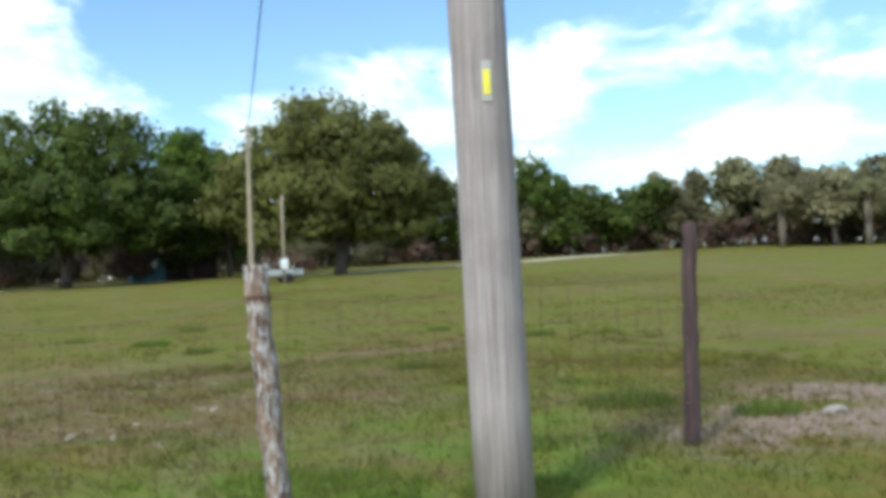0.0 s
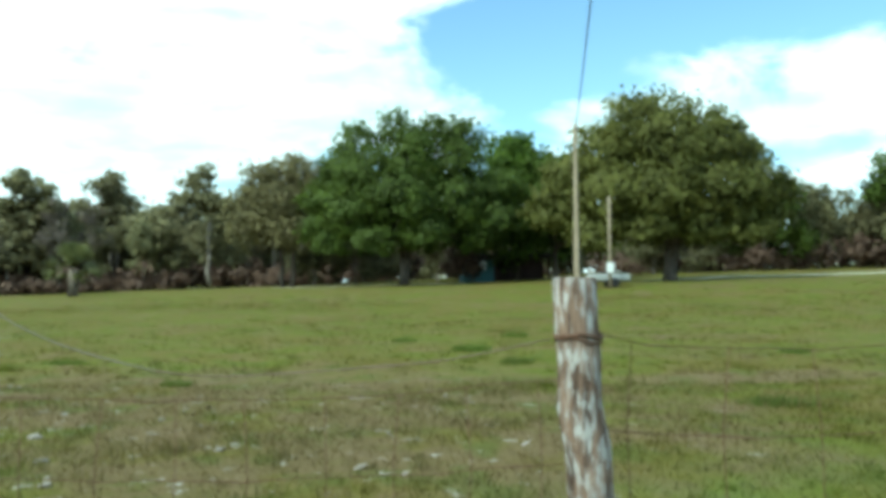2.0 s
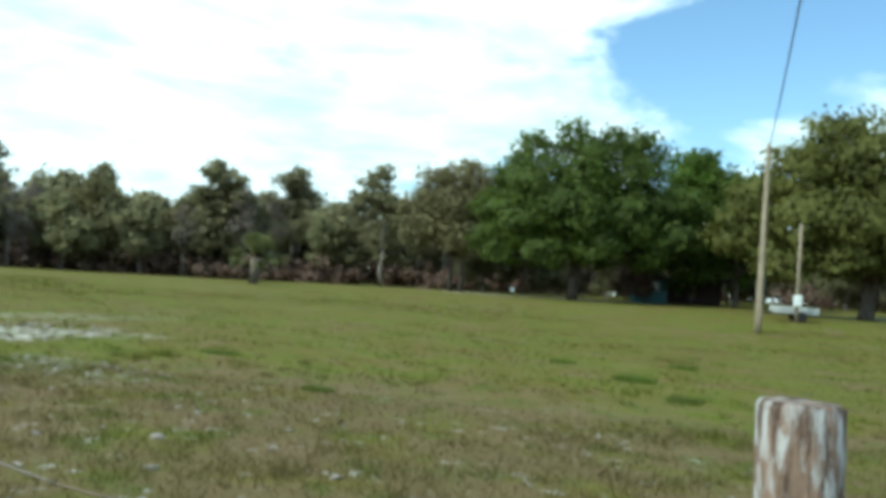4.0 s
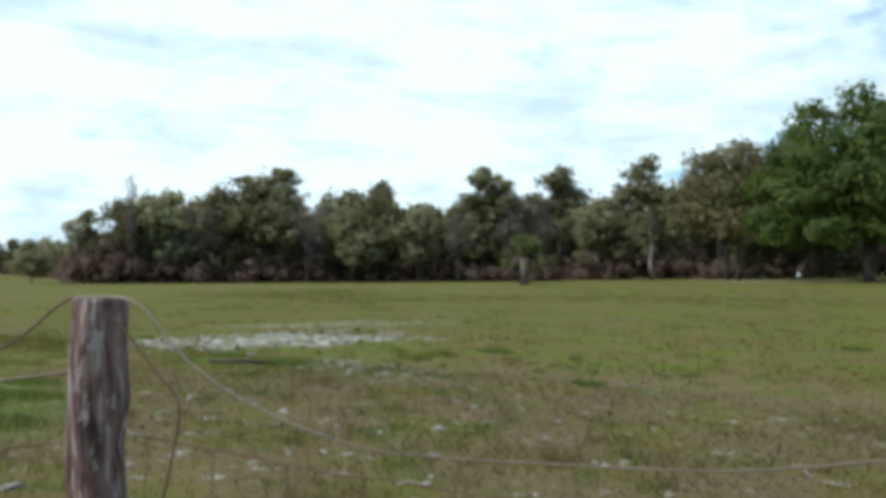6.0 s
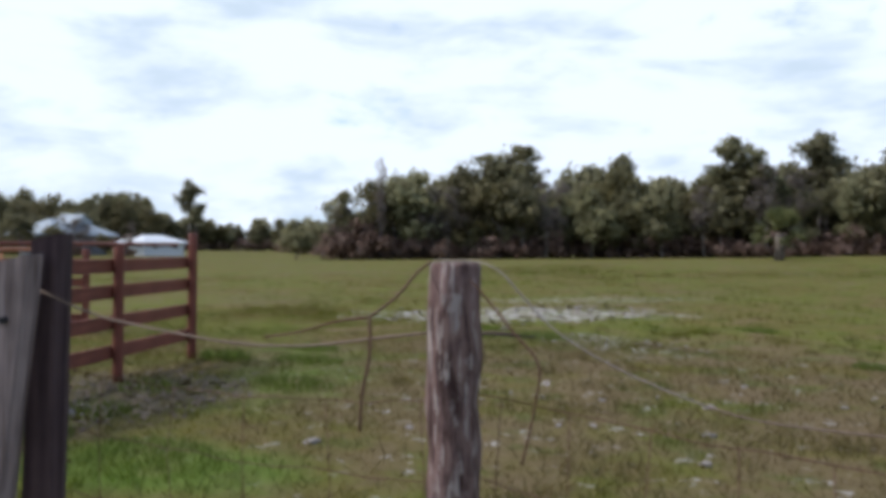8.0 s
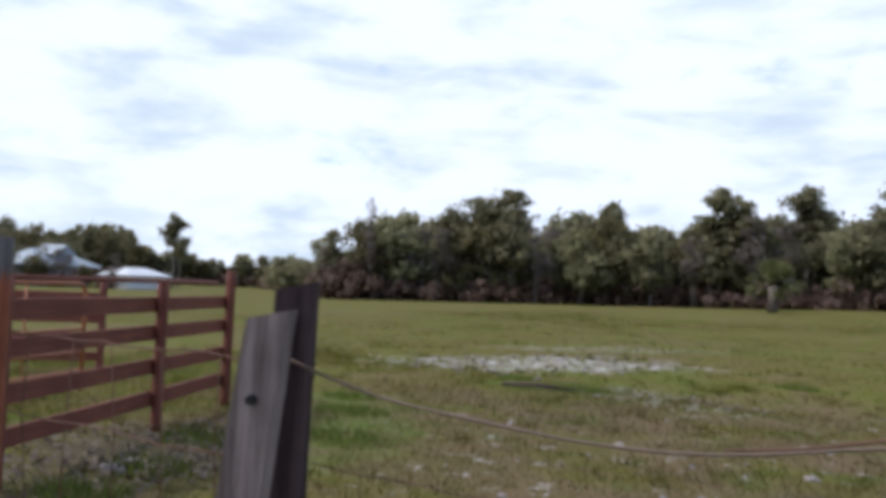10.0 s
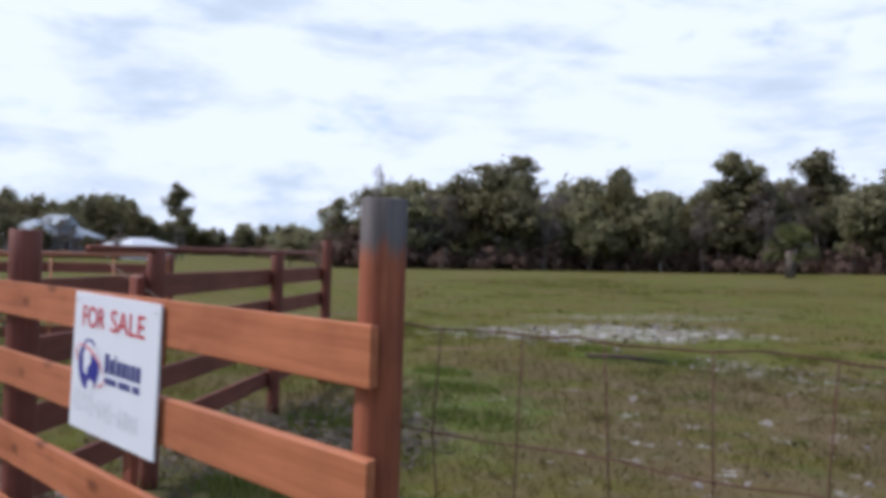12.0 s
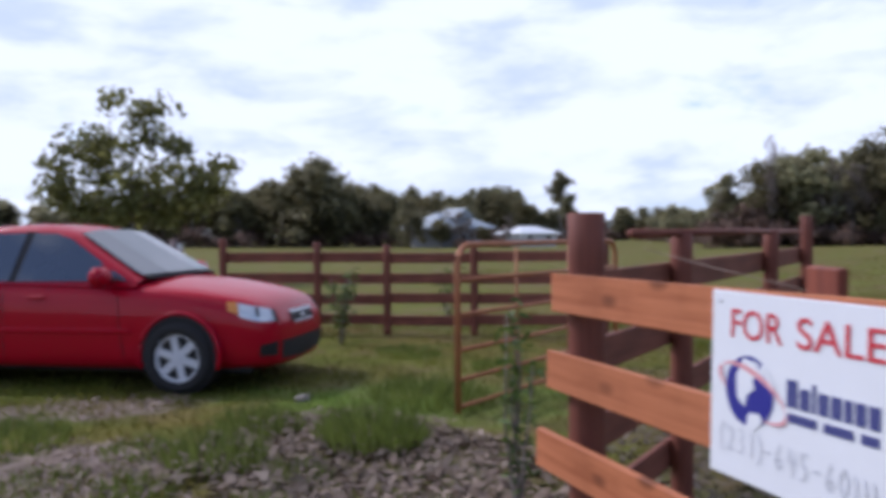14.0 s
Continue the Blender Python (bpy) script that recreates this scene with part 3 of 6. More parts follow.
def tuft(x, y, spread, height, n, seed, material, label, name="grass_tuft", wide=0.008):
    rng = np.random.default_rng(seed)
    r = spread * np.sqrt(rng.uniform(0, 1, n))
    a = rng.uniform(0, 2 * np.pi, n)
    px, py = r * np.cos(a), r * np.sin(a) * 0.7
    h = height * rng.uniform(0.45, 1.0, n) * (1.15 - 0.6 * r / spread)
    b = rng.uniform(0, 2 * np.pi, n)
    w = wide * rng.uniform(0.6, 1.5, n)
    out = np.stack([np.cos(a), np.sin(a)], 1) * (h * rng.uniform(0.1, 0.7, n))[:, None]
    co = np.zeros((n, 3, 3))
    co[:, 0] = np.stack([px - w * np.cos(b), py - w * np.sin(b), np.full(n, -0.02)], 1)
    co[:, 1] = np.stack([px + w * np.cos(b), py + w * np.sin(b), np.full(n, -0.02)], 1)
    co[:, 2] = np.stack([px + out[:, 0], py + out[:, 1], h], 1)
    ob = place(name, tris_mesh(name, co, material), None, pose(x, y, ground_z(x, y)))
    tagged(ob, label, "grass tuft", group="green tufts in the pasture", kind="stuff")


TUFTS = [(4.84, 19.27, 0.5, 0.22), (4.47, 12.73, 0.40, 0.17), (3.77, 15.58, 0.55, 0.17), (-0.08, 9.85, 0.28, 0.14), (2.3, 18.0, 0.4, 0.15),
         (9.6, 14.5, 0.4, 0.16), (10.4, 11.4, 0.35, 0.2), (-1.5, 1.9, 0.6, 0.10), (-3.3, 4.1, 0.5, 0.12), (-4.6, 5.2, 0.5, 0.11), (-5.5, 5.9, 0.4, 0.11), (6.0, 2.7, 0.4, 0.10), (4.3, 2.4, 0.6, 0.11),
         (7.5, 3.9, 0.45, 0.2), (-4.6, 9.3, 0.8, 0.14), (-6.0, 9.6, 0.5, 0.12), (-5.35, 4.55, 0.35, 0.2), (8.2, 2.9, 0.3, 0.16), (5.4, 1.7, 0.35, 0.11),
         (2.2, 2.4, 0.5, 0.12), (-3.0, 13.0, 0.5, 0.12), (6.9, 8.0, 0.4, 0.14), (3.3, 2.0, 0.3, 0.10), (-8.8, 1.6, 0.5, 0.14), (-7.4, 2.2, 0.5, 0.14)]
for i, (x, y, s, h) in enumerate(TUFTS):
    s *= 0.7 if y > 8 else 1.0
    tuft(x, y, s, h, int(420 * s / 0.4), 40 + i, M_TUFT, "low tuft of fresh green grass in the pasture")
tuft(-5.0, 0.15, 0.46, 0.34, 900, 91, M_TUFT, "tall clump of green grass beside the leaf litter")
tuft(-5.7, -0.5, 0.45, 0.22, 500, 92, M_TUFT, "green clump of grass beside the leaf litter")
tuft(-4.9, -0.85, 0.42, 0.24, 520, 95, M_TUFT, "bushy green clump of grass in the leaf litter")
tuft(-3.1, 2.2, 0.4, 0.16, 300, 81, M_TUFT, "green grass growing through the dark litter")
tuft(-3.9, 3.0, 0.4, 0.14, 300, 82, M_TUFT, "green grass growing through the dark litter")
tuft(-2.6, 1.5, 0.4, 0.18, 300, 83, M_TUFT, "green grass beside the board fence")
tuft(-3.75, -0.75, 0.26, 0.15, 220, 97, M_TUFT, "sparse green weeds growing through the leaf litter")
tuft(-3.4, 0.0, 0.22, 0.16, 130, 98, M_TUFT, "sparse green weeds growing through the leaf litter")
tuft(-4.4, -0.45, 0.28, 0.14, 200, 99, M_TUFT, "sparse green weeds growing through the leaf litter")
tuft(-5.3, -1.25, 0.34, 0.10, 240, 101, M_TUFT, "low green grass in the leaf litter")
tuft(-4.75, -1.75, 0.34, 0.10, 240, 102, M_TUFT, "low green grass in the leaf litter")
tuft(-4.4, -1.3, 0.3, 0.14, 260, 96, M_TUFT, "low green grass in the leaf litter")
tuft(-5.9, -2.1, 0.6, 0.16, 700, 93, M_TUFT, "low green grass beside the drive")
tuft(-6.3, 1.0, 0.7, 0.20, 800, 94, M_TUFT, "green grass beside the open gate")


def clumps(name, n, per, area, seed, h0, h1, spread, w0, material, label):
    """Uneven little clumps scattered over the field, thicker in some places."""
    rng = np.random.default_rng(seed)
    cx, cy = rng.uniform(area[0], area[1], n), rng.uniform(area[2], area[3], n)
    thick = np.array([noise.noise((a * 0.35, b * 0.35, 3.0)) for a, b in zip(cx, cy)])
    ok = (rng.uniform(-0.5, 0.6, n) < thick) & off_bare(cx, cy, rng)
    cx, cy = cx[ok], cy[ok]
    size = rng.uniform(0.5, 1.6, len(cx))
    k = np.repeat(np.arange(len(cx)), per)
    m = len(k)
    x = cx[k] + rng.normal(0, spread, m) * size[k]
    y = cy[k] + rng.normal(0, spread, m) * size[k]
    z = np.array([ground_z(a, b) for a, b in zip(x, y)])
    h = rng.uniform(h0, h1, m) * size[k]
    a = rng.uniform(0, 2 * np.pi, m)
    w = w0 * rng.uniform(0.6, 1.4, m)
    lean = rng.normal(0, 0.6, (m, 2)) * h[:, None]
    co = np.zeros((m, 3, 3))
    co[:, 0] = np.stack([x - w * np.cos(a), y - w * np.sin(a), z - 0.02], 1)
    co[:, 1] = np.stack([x + w * np.cos(a), y + w * np.sin(a), z - 0.02], 1)
    co[:, 2] = np.stack([x + lean[:, 0], y + lean[:, 1], z + h], 1)
    tagged(place(name, tris_mesh(name, co, material)), label, "grass", kind="stuff")


clumps("grass_clumps", 2600, 26, (-13, 13, 1.0, 14), 61, 0.04, 0.10, 0.07, 0.006, M_CLUMP, "uneven low clumps of olive pasture grass")
clumps("far_grass_clumps", 1700, 18, (-26, 26, 14, 46), 62, 0.03, 0.08, 0.16, 0.016, M_CLUMP, "uneven low clumps of pasture grass further out")


def litter(name, n, cx, cy, rx, ry, size, seed, material, label, lift=0.05):
    rng = np.random.default_rng(seed)
    r, a = np.sqrt(rng.uniform(0, 1, n)), rng.uniform(0, 2 * np.pi, n)
    c = np.stack([cx + rx * r * np.cos(a), cy + ry * r * np.sin(a), rng.uniform(0.0, lift, n)], 1)
    b = rng.uniform(0, 2 * np.pi, n)
    s = size * rng.uniform(0.5, 1.5, n)
    tilt = rng.normal(0, 0.35, (n, 2))
    u = np.stack([np.cos(b), np.sin(b), tilt[:, 0]], 1) * s[:, None]
    w = np.stack([-np.sin(b), np.cos(b), tilt[:, 1]], 1) * (0.5 * s)[:, None]
    ob = place(name, quads_mesh(name, c, u, w, material))
    tagged(ob, label, "leaf litter", kind="stuff")


litter("leaf_litter", 1700, -4.0, -0.1, 1.9, 1.1, 0.040, 15, M_LITTER, "larger curled tan leaves lying on the soil", 0.07)
litter("leaf_litter", 3600, -4.1, 0.0, 1.9, 1.0, 0.030, 5, M_LITTER, "brown and tan dry leaves lying on the soil")
litter("leaf_litter", 1500, -3.7, 2.4, 1.3, 1.3, 0.032, 6, M_MULCH, "dark twigs and dry leaves along the board fence", 0.09)
litter("leaf_litter", 900, -4.9, -1.6, 0.8, 0.7, 0.026, 12, M_LITTER, "tan dry leaves and chips scattered in the worn grass")
litter("leaf_litter", 350, -6.9, -1.7, 0.5, 0.9, 0.024, 13, M_LITTER, "tan dry leaves and chips scattered in the worn grass", 0.02)
litter("sand_crust", 90, -3.4, 9.6, 1.5, 0.8, 0.045, 14, M_STONE, "pale sand and shell crumbs in the dry grass", 0.03)
litter("sand_crust", 520, -7.6, 12.4, 1.9, 3.3, 0.055, 7, M_STONE, "white sand and shell crumbs lying in the grass", 0.03)
litter("sand_crust", 60, 0.3, 6.3, 4.8, 3.2, 0.045, 8, M_STONE, "scattered pale sand and shell crumbs in the dry grass", 0.03)


def stone(x, y, s, seed, label):
    bm = bmesh.new()
    bmesh.ops.create_icosphere(bm, subdivisions=2, radius=s)
    for v in bm.verts:
        v.co *= 1 + 0.75 * noise.noise(v.co * (0.9 / s) + Vector((seed * 3.1, 0, 0)))
        v.co.x *= 1.0 + 0.5 * (seed % 3 - 1)
        v.co.z *= 0.55
    ob = bm_part("stone", bm, M_STONE, None, label, pose(x, y, ground_z(x, y) + s * 0.18, 0, 0, seed * 40))
    tagged(ob, category="stone", group="pale stones in the grass")


rs = random.Random(23)
SPOTS = [(-0.04, 6.16, 0.055), (0.5, 5.2, 0.04), (-3.2, 1.95, 0.09), (-3.4, 2.2, 0.06), (8.6, 2.6, 0.08), (9.3, 3.4, 0.06), (1.7, 5.6, 0.045), (-6.6, 0.0, 0.06), (-5.7, 9.8, 0.09), (0.9, 4.4, 0.04), (-1.2, 2.9, 0.045), (7.4, 2.2, 0.05)]
SPOTS += [(rs.uniform(-4, 4), rs.uniform(3.4, 9.0), rs.uniform(0.018, 0.038)) for _ in range(8)] + [(-7.6 + rs.gauss(0, 1.2), 12.4 + rs.gauss(0, 1.6), rs.uniform(0.03, 0.07)) for _ in range(16)]
for i, (x, y, s) in enumerate(SPOTS):
    stone(x, y, s, i + 1, "small pale stone lying in the grass")
stick = tube("fallen_stick", [(-5.55, 8.75, 0.03), (-5.0, 8.9, 0.055), (-4.45, 9.05, 0.035)], [0.022, 0.03, 0.018], M_DARKPOST, label="dark fallen stick lying in the field")
tagged(stick, category="stick")


# ---- wire fence ----
def round_post(name, x, y, r0, r1, h, material, label, seed, lean=(0, 0), rough=0.07, category="fence post", sides=18, bury=0.05):
    rng = random.Random(seed)
    n = 14
    pts = [(lean[0] * i / n + 0.012 * rng.uniform(-1, 1) * (i < n), lean[1] * i / n, -bury + (h + bury) * i / n) for i in range(n + 1)]
    rad = [(r0 + (r1 - r0) * i / n) * (1 + rng.uniform(-0.04, 0.04)) for i in range(n + 1)]
    pts.append((lean[0], lean[1], h + 0.006))
    rad.append(r1 * 0.86)
    vs, fs = tube_data(pts, rad, sides, True, rough, rng)
    top = thing(name, label, category, pose(x, y, ground_z(x, y)), group="posts of the wire fence")
    place("post", mesh_of("post", vs, fs, material, True), top)
    return top


white_post = round_post("fence_post", 3.931, 0.92, 0.054, 0.0505, 1.292, M_LICHEN, "old round fence post blotched with white lichen", 2, (-0.08, 0.0))
bark_post = round_post("fence_post", 2.318, 0.815, 0.060, 0.056, 1.321, M_BARK, "rough-barked grey-brown round cedar fence post", 5, (0.01, 0.0), 0.09)
dark_post = round_post("fence_post", 6.90, 2.15, 0.055, 0.048, 1.50, M_DARKPOST, "slim dark old wooden fence post", 7, (0.045, -0.01), 0.04)

# wire tie round the lichen post
ring = [(0.0545 * math.cos(a) - 0.072, 0.0545 * math.sin(a), 1.165 + 0.006 * math.sin(3 * a)) for a in [2 * math.pi * i / 16 for i in range(17)]]
tube("wire_tie", ring, 0.0034, M_WIRE, white_post, 6, "rusty wire tied round the post")
ring = [(0.0545 * math.cos(a) - 0.072, 0.0545 * math.sin(a), 1.157 + 0.010 * math.sin(2 * a)) for a in [2 * math.pi * i / 16 for i in range(17)]]
tube("wire_tie", ring, 0.0028, M_WIRE, white_post, 6, "rusty wire tied round the post")


def half_post(name, x, y, w, d, h, material, label, lean, seed, turn):
    """A split post: flat sides, worn corners, a sloping top."""
    rng = random.Random(seed)
    vs, fs = [], []
    prof = [(-0.5, -0.5), (0.5, -0.5), (0.62, 0.0), (0.5, 0.45), (0.1, 0.62), (-0.42, 0.5), (-0.58, 0.05)]
    n = 12
    for i in range(n + 1):
        k = i / n
        for px, py in prof:
            vs.append((px * w * (1.16 - 0.26 * k) * (1 + rng.uniform(-0.03, 0.03)) + lean[0] * k,
                       py * d * (1 + rng.uniform(-0.03, 0.03)) + lean[1] * k, -0.05 + (h + 0.05) * k + (0.018 * px if i == n else 0)))
    m = len(prof)
    for i in range(n):
        for k in range(m):
            a, b = i * m + k, i * m + (k + 1) % m
            fs.append((a, b, b + m, a + m))
    fs.append(tuple(range(n * m, n * m + m)))
    fs.append(tuple(range(m))[::-1])
    top = thing(name, label, "fence post", pose(x, y, 0, 0, 0, turn), group="posts of the wire fence")
    place("post", mesh_of("post", vs, fs, material), top)
    return top


front_half = half_post("fence_post", 1.158, 0.150, 0.088, 0.080, 1.318, M_SPLIT, "weathered grey split fence post with a bolt hole, leaning on another", (0.138, 0.050), 3, 40)
back_half = half_post("fence_post", 1.150, 0.352, 0.080, 0.085, 1.374, M_DARKPOST, "dark weathered split fence post beside a grey one", (0.035, 0.0), 4, 40)
bolt = bmesh.new()
bmesh.ops.create_cone(bolt, cap_ends=True, segments=10, radius1=0.011, radius2=0.009, depth=0.016)
bm_part("bolt", bolt, M_BLACK, front_half, "dark bolt head", pose(0.119, -0.003, 1.155, 90))


def sag(a, b, drop, n=14, seed=0, wob=0.006):
    rng = random.Random(seed)
    a, b = Vector(a), Vector(b)
    out = []
    for i in range(n + 1):
        k = i / n
        p = a.lerp(b, k)
        p.z -= 4 * drop * k * (1 - k)
        if 0 < i < n:
            p += Vector((0, rng.uniform(-wob, wob), rng.uniform(-wob, wob)))
        out.append(p)
    return out


wire_fence = thing("wire_fence", "sagging rusty woven-wire pasture fence strung between old posts", "wire fence", pose(0, 0, 0))
W_DARK, W_POLE, W_WHITE, W_BARK, W_DBL, W_GRAY = (6.87, 2.11), (5.15, 1.34), (3.86, 0.982), (2.32, 0.872), (1.18, 0.43), (0.03, 0.185)


def smooth_line(pts, n=5):
    """A soft curve through the points."""
    p = [Vector(q) for q in pts]
    p = [p[0] * 2 - p[1]] + p + [p[-1] * 2 - p[-2]]
    out = []
    for a, b, c, d in zip(p[:-3], p[1:-2], p[2:-1], p[3:]):
        for i in range(n):
            t = i / n
            out.append(0.5 * (2 * b + (c - a) * t + (2 * a - 5 * b + 4 * c - d) * t * t + (3 * b - a - 3 * c + d) * t * t * t))
    return out + [p[-2]]


def strand(pts, r=0.0024, mat=None, label=""):
    if len(pts) < 14:
        pts = smooth_line(pts)
    return tube("wire", pts, r, mat or M_WIRE, wire_fence, 5, label)


def panel(a, b, tops, drop, n_stay, seed, r=0.0024, stay_low=0.1):
    """Woven wire between two posts: line wires that sag and upright stays."""
    rng = random.Random(seed)
    for j, z in enumerate(tops):
        za_, zb_ = z if isinstance(z, tuple) else (z, z)
        strand(sag((*a, za_), (*b, zb_), drop * (1 - 0.12 * j), 14, seed + j), r)
    top = tops[0] if isinstance(tops[0], tuple) else (tops[0], tops[0])
    for i in range(n_stay):
        k = (i + 0.5) / n_stay
        x, y = a[0] + (b[0] - a[0]) * k, a[1] + (b[1] - a[1]) * k
        z = top[0] + (top[1] - top[0]) * k - 4 * drop * k * (1 - k)
        pts = [(x + rng.uniform(-0.012, 0.012), y + rng.uniform(-0.012, 0.012), z + (stay_low - z) * q / 5) for q in range(6)]
        tube("stay_wire", pts, r * 0.85, M_WIRE, wire_fence, 5)


panel(W_DARK, W_POLE, [1.17, 0.95, 0.72, 0.5, 0.3], 0.03, 8, 11)
panel(W_POLE, W_WHITE, [1.165, 0.94, 0.72, 0.5, 0.3], 0.055, 5, 12, 0.0017)
panel(W_WHITE, W_BARK, [(1.06, 1.04), 0.86, 0.66, 0.46, 0.28], 0.03, 9, 13, 0.0014)
panel(W_BARK, W_DBL, [(1.02, 1.0), 0.84, 0.66, 0.46, 0.28], 0.03, 5, 14, 0.0015)
panel(W_DBL, W_GRAY, [(1.21, 1.205), 0.98, 0.74, 0.5, 0.28], 0.004, 6, 15, 0.0024)
# slack pale strand hooked over the barked post, tied on to the lichen post
strand([(2.30, 0.775, 1.328), (2.371, 0.792, 1.331), (2.427, 0.799, 1.327), (2.473, 0.804, 1.308), (2.527, 0.811, 1.260), (2.587, 0.818, 1.210), (2.673, 0.828, 1.166), (2.753, 0.837, 1.136), (2.830, 0.846, 1.113), (2.903, 0.858, 1.094)], 0.0020, M_PALEWIRE, "pale slack wire hooked over the post")
strand([(2.903, 0.858, 1.094), (2.985, 0.872, 1.082), (3.113, 0.905, 1.079), (3.365, 0.935, 1.092), (3.531, 0.950, 1.104), (3.64, 0.958, 1.121), (3.80, 0.968, 1.154)], 0.0020, M_TANWIRE)
strand([(2.290, 0.774, 1.326), (2.303, 0.725, 1.305), (2.348, 0.630, 1.260), (2.402, 0.521, 1.229)], 0.0032, M_WIRE)
strand([(1.20, 0.331, 1.229), (1.32, 0.383, 1.189), (1.44, 0.432, 1.161), (1.61, 0.505, 1.139), (1.76, 0.568, 1.124), (1.90, 0.628, 1.121), (2.03, 0.685, 1.132), (2.16, 0.741, 1.155), (2.27, 0.79, 1.172)], 0.0034, M_TANWIRE, "tan slack wire between the posts")
strand([(2.402, 0.521, 1.229), (2.410, 0.515, 1.158), (2.404, 0.504, 1.091), (2.400, 0.502, 1.020)], 0.0032, M_WIRE, "loose rusty end of wire")
strand([(2.40, 0.79, 1.29), (2.446, 0.801, 1.245), (2.501, 0.808, 1.191), (2.562, 0.815, 1.133), (2.554, 0.814, 1.048), (2.526, 0.811, 0.93)], 0.0026, M_WIRE, "loose rusty end of wire")

strand([(2.402, 0.521, 1.229), (2.304, 0.519, 1.214), (2.188, 0.510, 1.185), (2.075, 0.501, 1.165)], 0.0026, M_WIRE)

# ---- utility pole ----
pole = thing("utility_pole", "tall weathered grey wooden utility pole with a yellow tag", "utility pole", pose(5.023, 1.128, 0))
tube("shaft", [(0.025 - 0.020 * (-0.1 + 11.3 * i / 16), 0, -0.1 + 11.3 * i / 16) for i in range(17)], [0.1475 - 0.0014 * i for i in range(17)], M_POLE, pole, 28, rough=0.012, rng=random.Random(4))
tagface = pose(-0.048, -0.139, 2.14, 90, 0, -13)
bm_part("tag_plate", box_bm(-0.025, 0.025, -0.098, 0.098, 0, 0.004, 0.001), M_PLATE, pole, "dull metal tag plate", tagface)
bm_part("tag", box_bm(-0.017, 0.017, -0.066, 0.054, 0.004, 0.007, 0.001), M_YELLOW, pole, "yellow reflective tag", tagface)

# ---- service pole and overhead wire ----
sp = thing("service_pole", "slim pale wooden service pole standing in the field", "utility pole", pose(8.87, 38.0, ground_z(8.87, 38.0)))
tube("shaft", [(0, 0, -0.1 + 8.2 * i / 8) for i in range(9)], [0.15 - 0.009 * i for i in range(9)], M_YELLOWPOLE, sp, 12)
tube("insulator", [(0.10, 0, 7.7), (0.10, 0, 7.95)], [0.05, 0.04], M_CABLE, sp, 8)
cable = tube("overhead_wire", sag((8.87, 37.9, 8.30), (4.93, 1.14, 10.9), 0.6, 24, 3, 0.0), 0.022, M_CABLE, label="thin dark overhead wire running to the utility pole")
tagged(cable, category="wire")

# ---- board fences ----
RAIL_TOPS = (1.205, 0.930, 0.632, 0.352)


def stained_post(parent, x, y, r, h, seed, mat=None, grey=0.0, name="post"):
    rng = random.Random(seed)
    n = 10
    mat = mat or M_REDPOST
    top = h - grey
    pts = [(x, y, -0.05 + (top + 0.05) * i / n) for i in range(n + 1)]
    rad = [r * (1 + rng.uniform(-0.015, 0.015)) for i in range(n + 1)]
    if not grey:
        pts += [(x, y, h + 0.004)]
        rad += [r * 0.9]
    p = tube(name, pts, rad, mat, parent, 20, rough=0.015, rng=rng)
    if grey:
        tube("post_top", [(x, y, top), (x, y, h - 0.006), (x, y, h)], [r, r * 0.99, r * 0.9], M_GREYTOP, p, 20, "grey weathered unstained top")
    return p


front = thing("board_fence", "four-board wooden fence panel stained bright orange on stout posts", "board fence", pose(0, 0, 0, 0, 0, -0.8), group="board fences")
rng0 = random.Random(8)
for i, (z, x0, x1) in enumerate(zip(RAIL_TOPS, (-2.36, -2.40, -2.49, -2.50), (0.084, 0.083, 0.08, 0.078))):
    length = x1 - x0
    me_bm = box_bm(-length / 2, length / 2, -0.0125, 0.0125, -0.134, 0.0, 0.003, 0.004, rng0)
    bm_part("rail", me_bm, M_ORANGE, front, "", pose((x0 + x1) / 2, 0.062, z, 0, rng0.uniform(-0.25, 0.25), 0))
stained_post(front, 0.020, 0.128, 0.0515, 1.473, 21, M_CORNER)
bm_part("batten", box_bm(-0.070, 0.070, -0.0125, 0.0125, -0.05, 1.262, 0.003, 0.003, rng0), M_REDPOST, front, "upright red-brown board behind the rails", pose(-1.155, 0.112, 0, 0, 0, -15))
stained_post(front, -2.275, 0.142, 0.064, 1.405, 23, M_DARKRED)


def panel_fence(a, b, posts, label, seed, side=-1, tops=RAIL_TOPS, r=0.052, post_h=None, cap=0.0, lens=None):
    """A board fence from a to b: boards nailed to one side of round posts."""
    rng = random.Random(seed)
    a, b = Vector((*a, 0)), Vector((*b, 0))
    d = (b - a).normalized()
    L = (b - a).length
    ang = math.degrees(math.atan2(d.y, d.x))
    z0 = ground_z(a.x, a.y)
    t = thing("board_fence", label, "board fence", pose(a.x, a.y, z0, 0, 0, ang), group="board fences")
    ks = sorted(posts)
    for i, k in enumerate(ks):
        h = post_h[i] if post_h else 1.32
        stained_post(t, k * L, 0, r, h, seed + i, M_DARKRED)
    for z in tops:
        for k0, k1 in zip(ks[:-1:1], ks[1::1]) if lens else [(0, 1)]:
            x0, x1 = k0 * L - 0.03, k1 * L + 0.03
            if lens:
                x0, x1 = k0 * L + 0.003, k1 * L - 0.003
            bm_part("rail", box_bm(x0, x1, -0.012, 0.012, -0.135, 0, 0.003, 0.003, rng), M_REDWOOD, t, "", pose(0, side * (r + 0.010), z + rng.uniform(-0.012, 0.012)))
    if cap:
        tube("top_rail", [(0.45, 0, cap), (L * 0.5, 0, cap + 0.005), (L * 0.92, 0, cap)], 0.019, M_REDWOOD, t, 8, "thin round top rail")
    return t


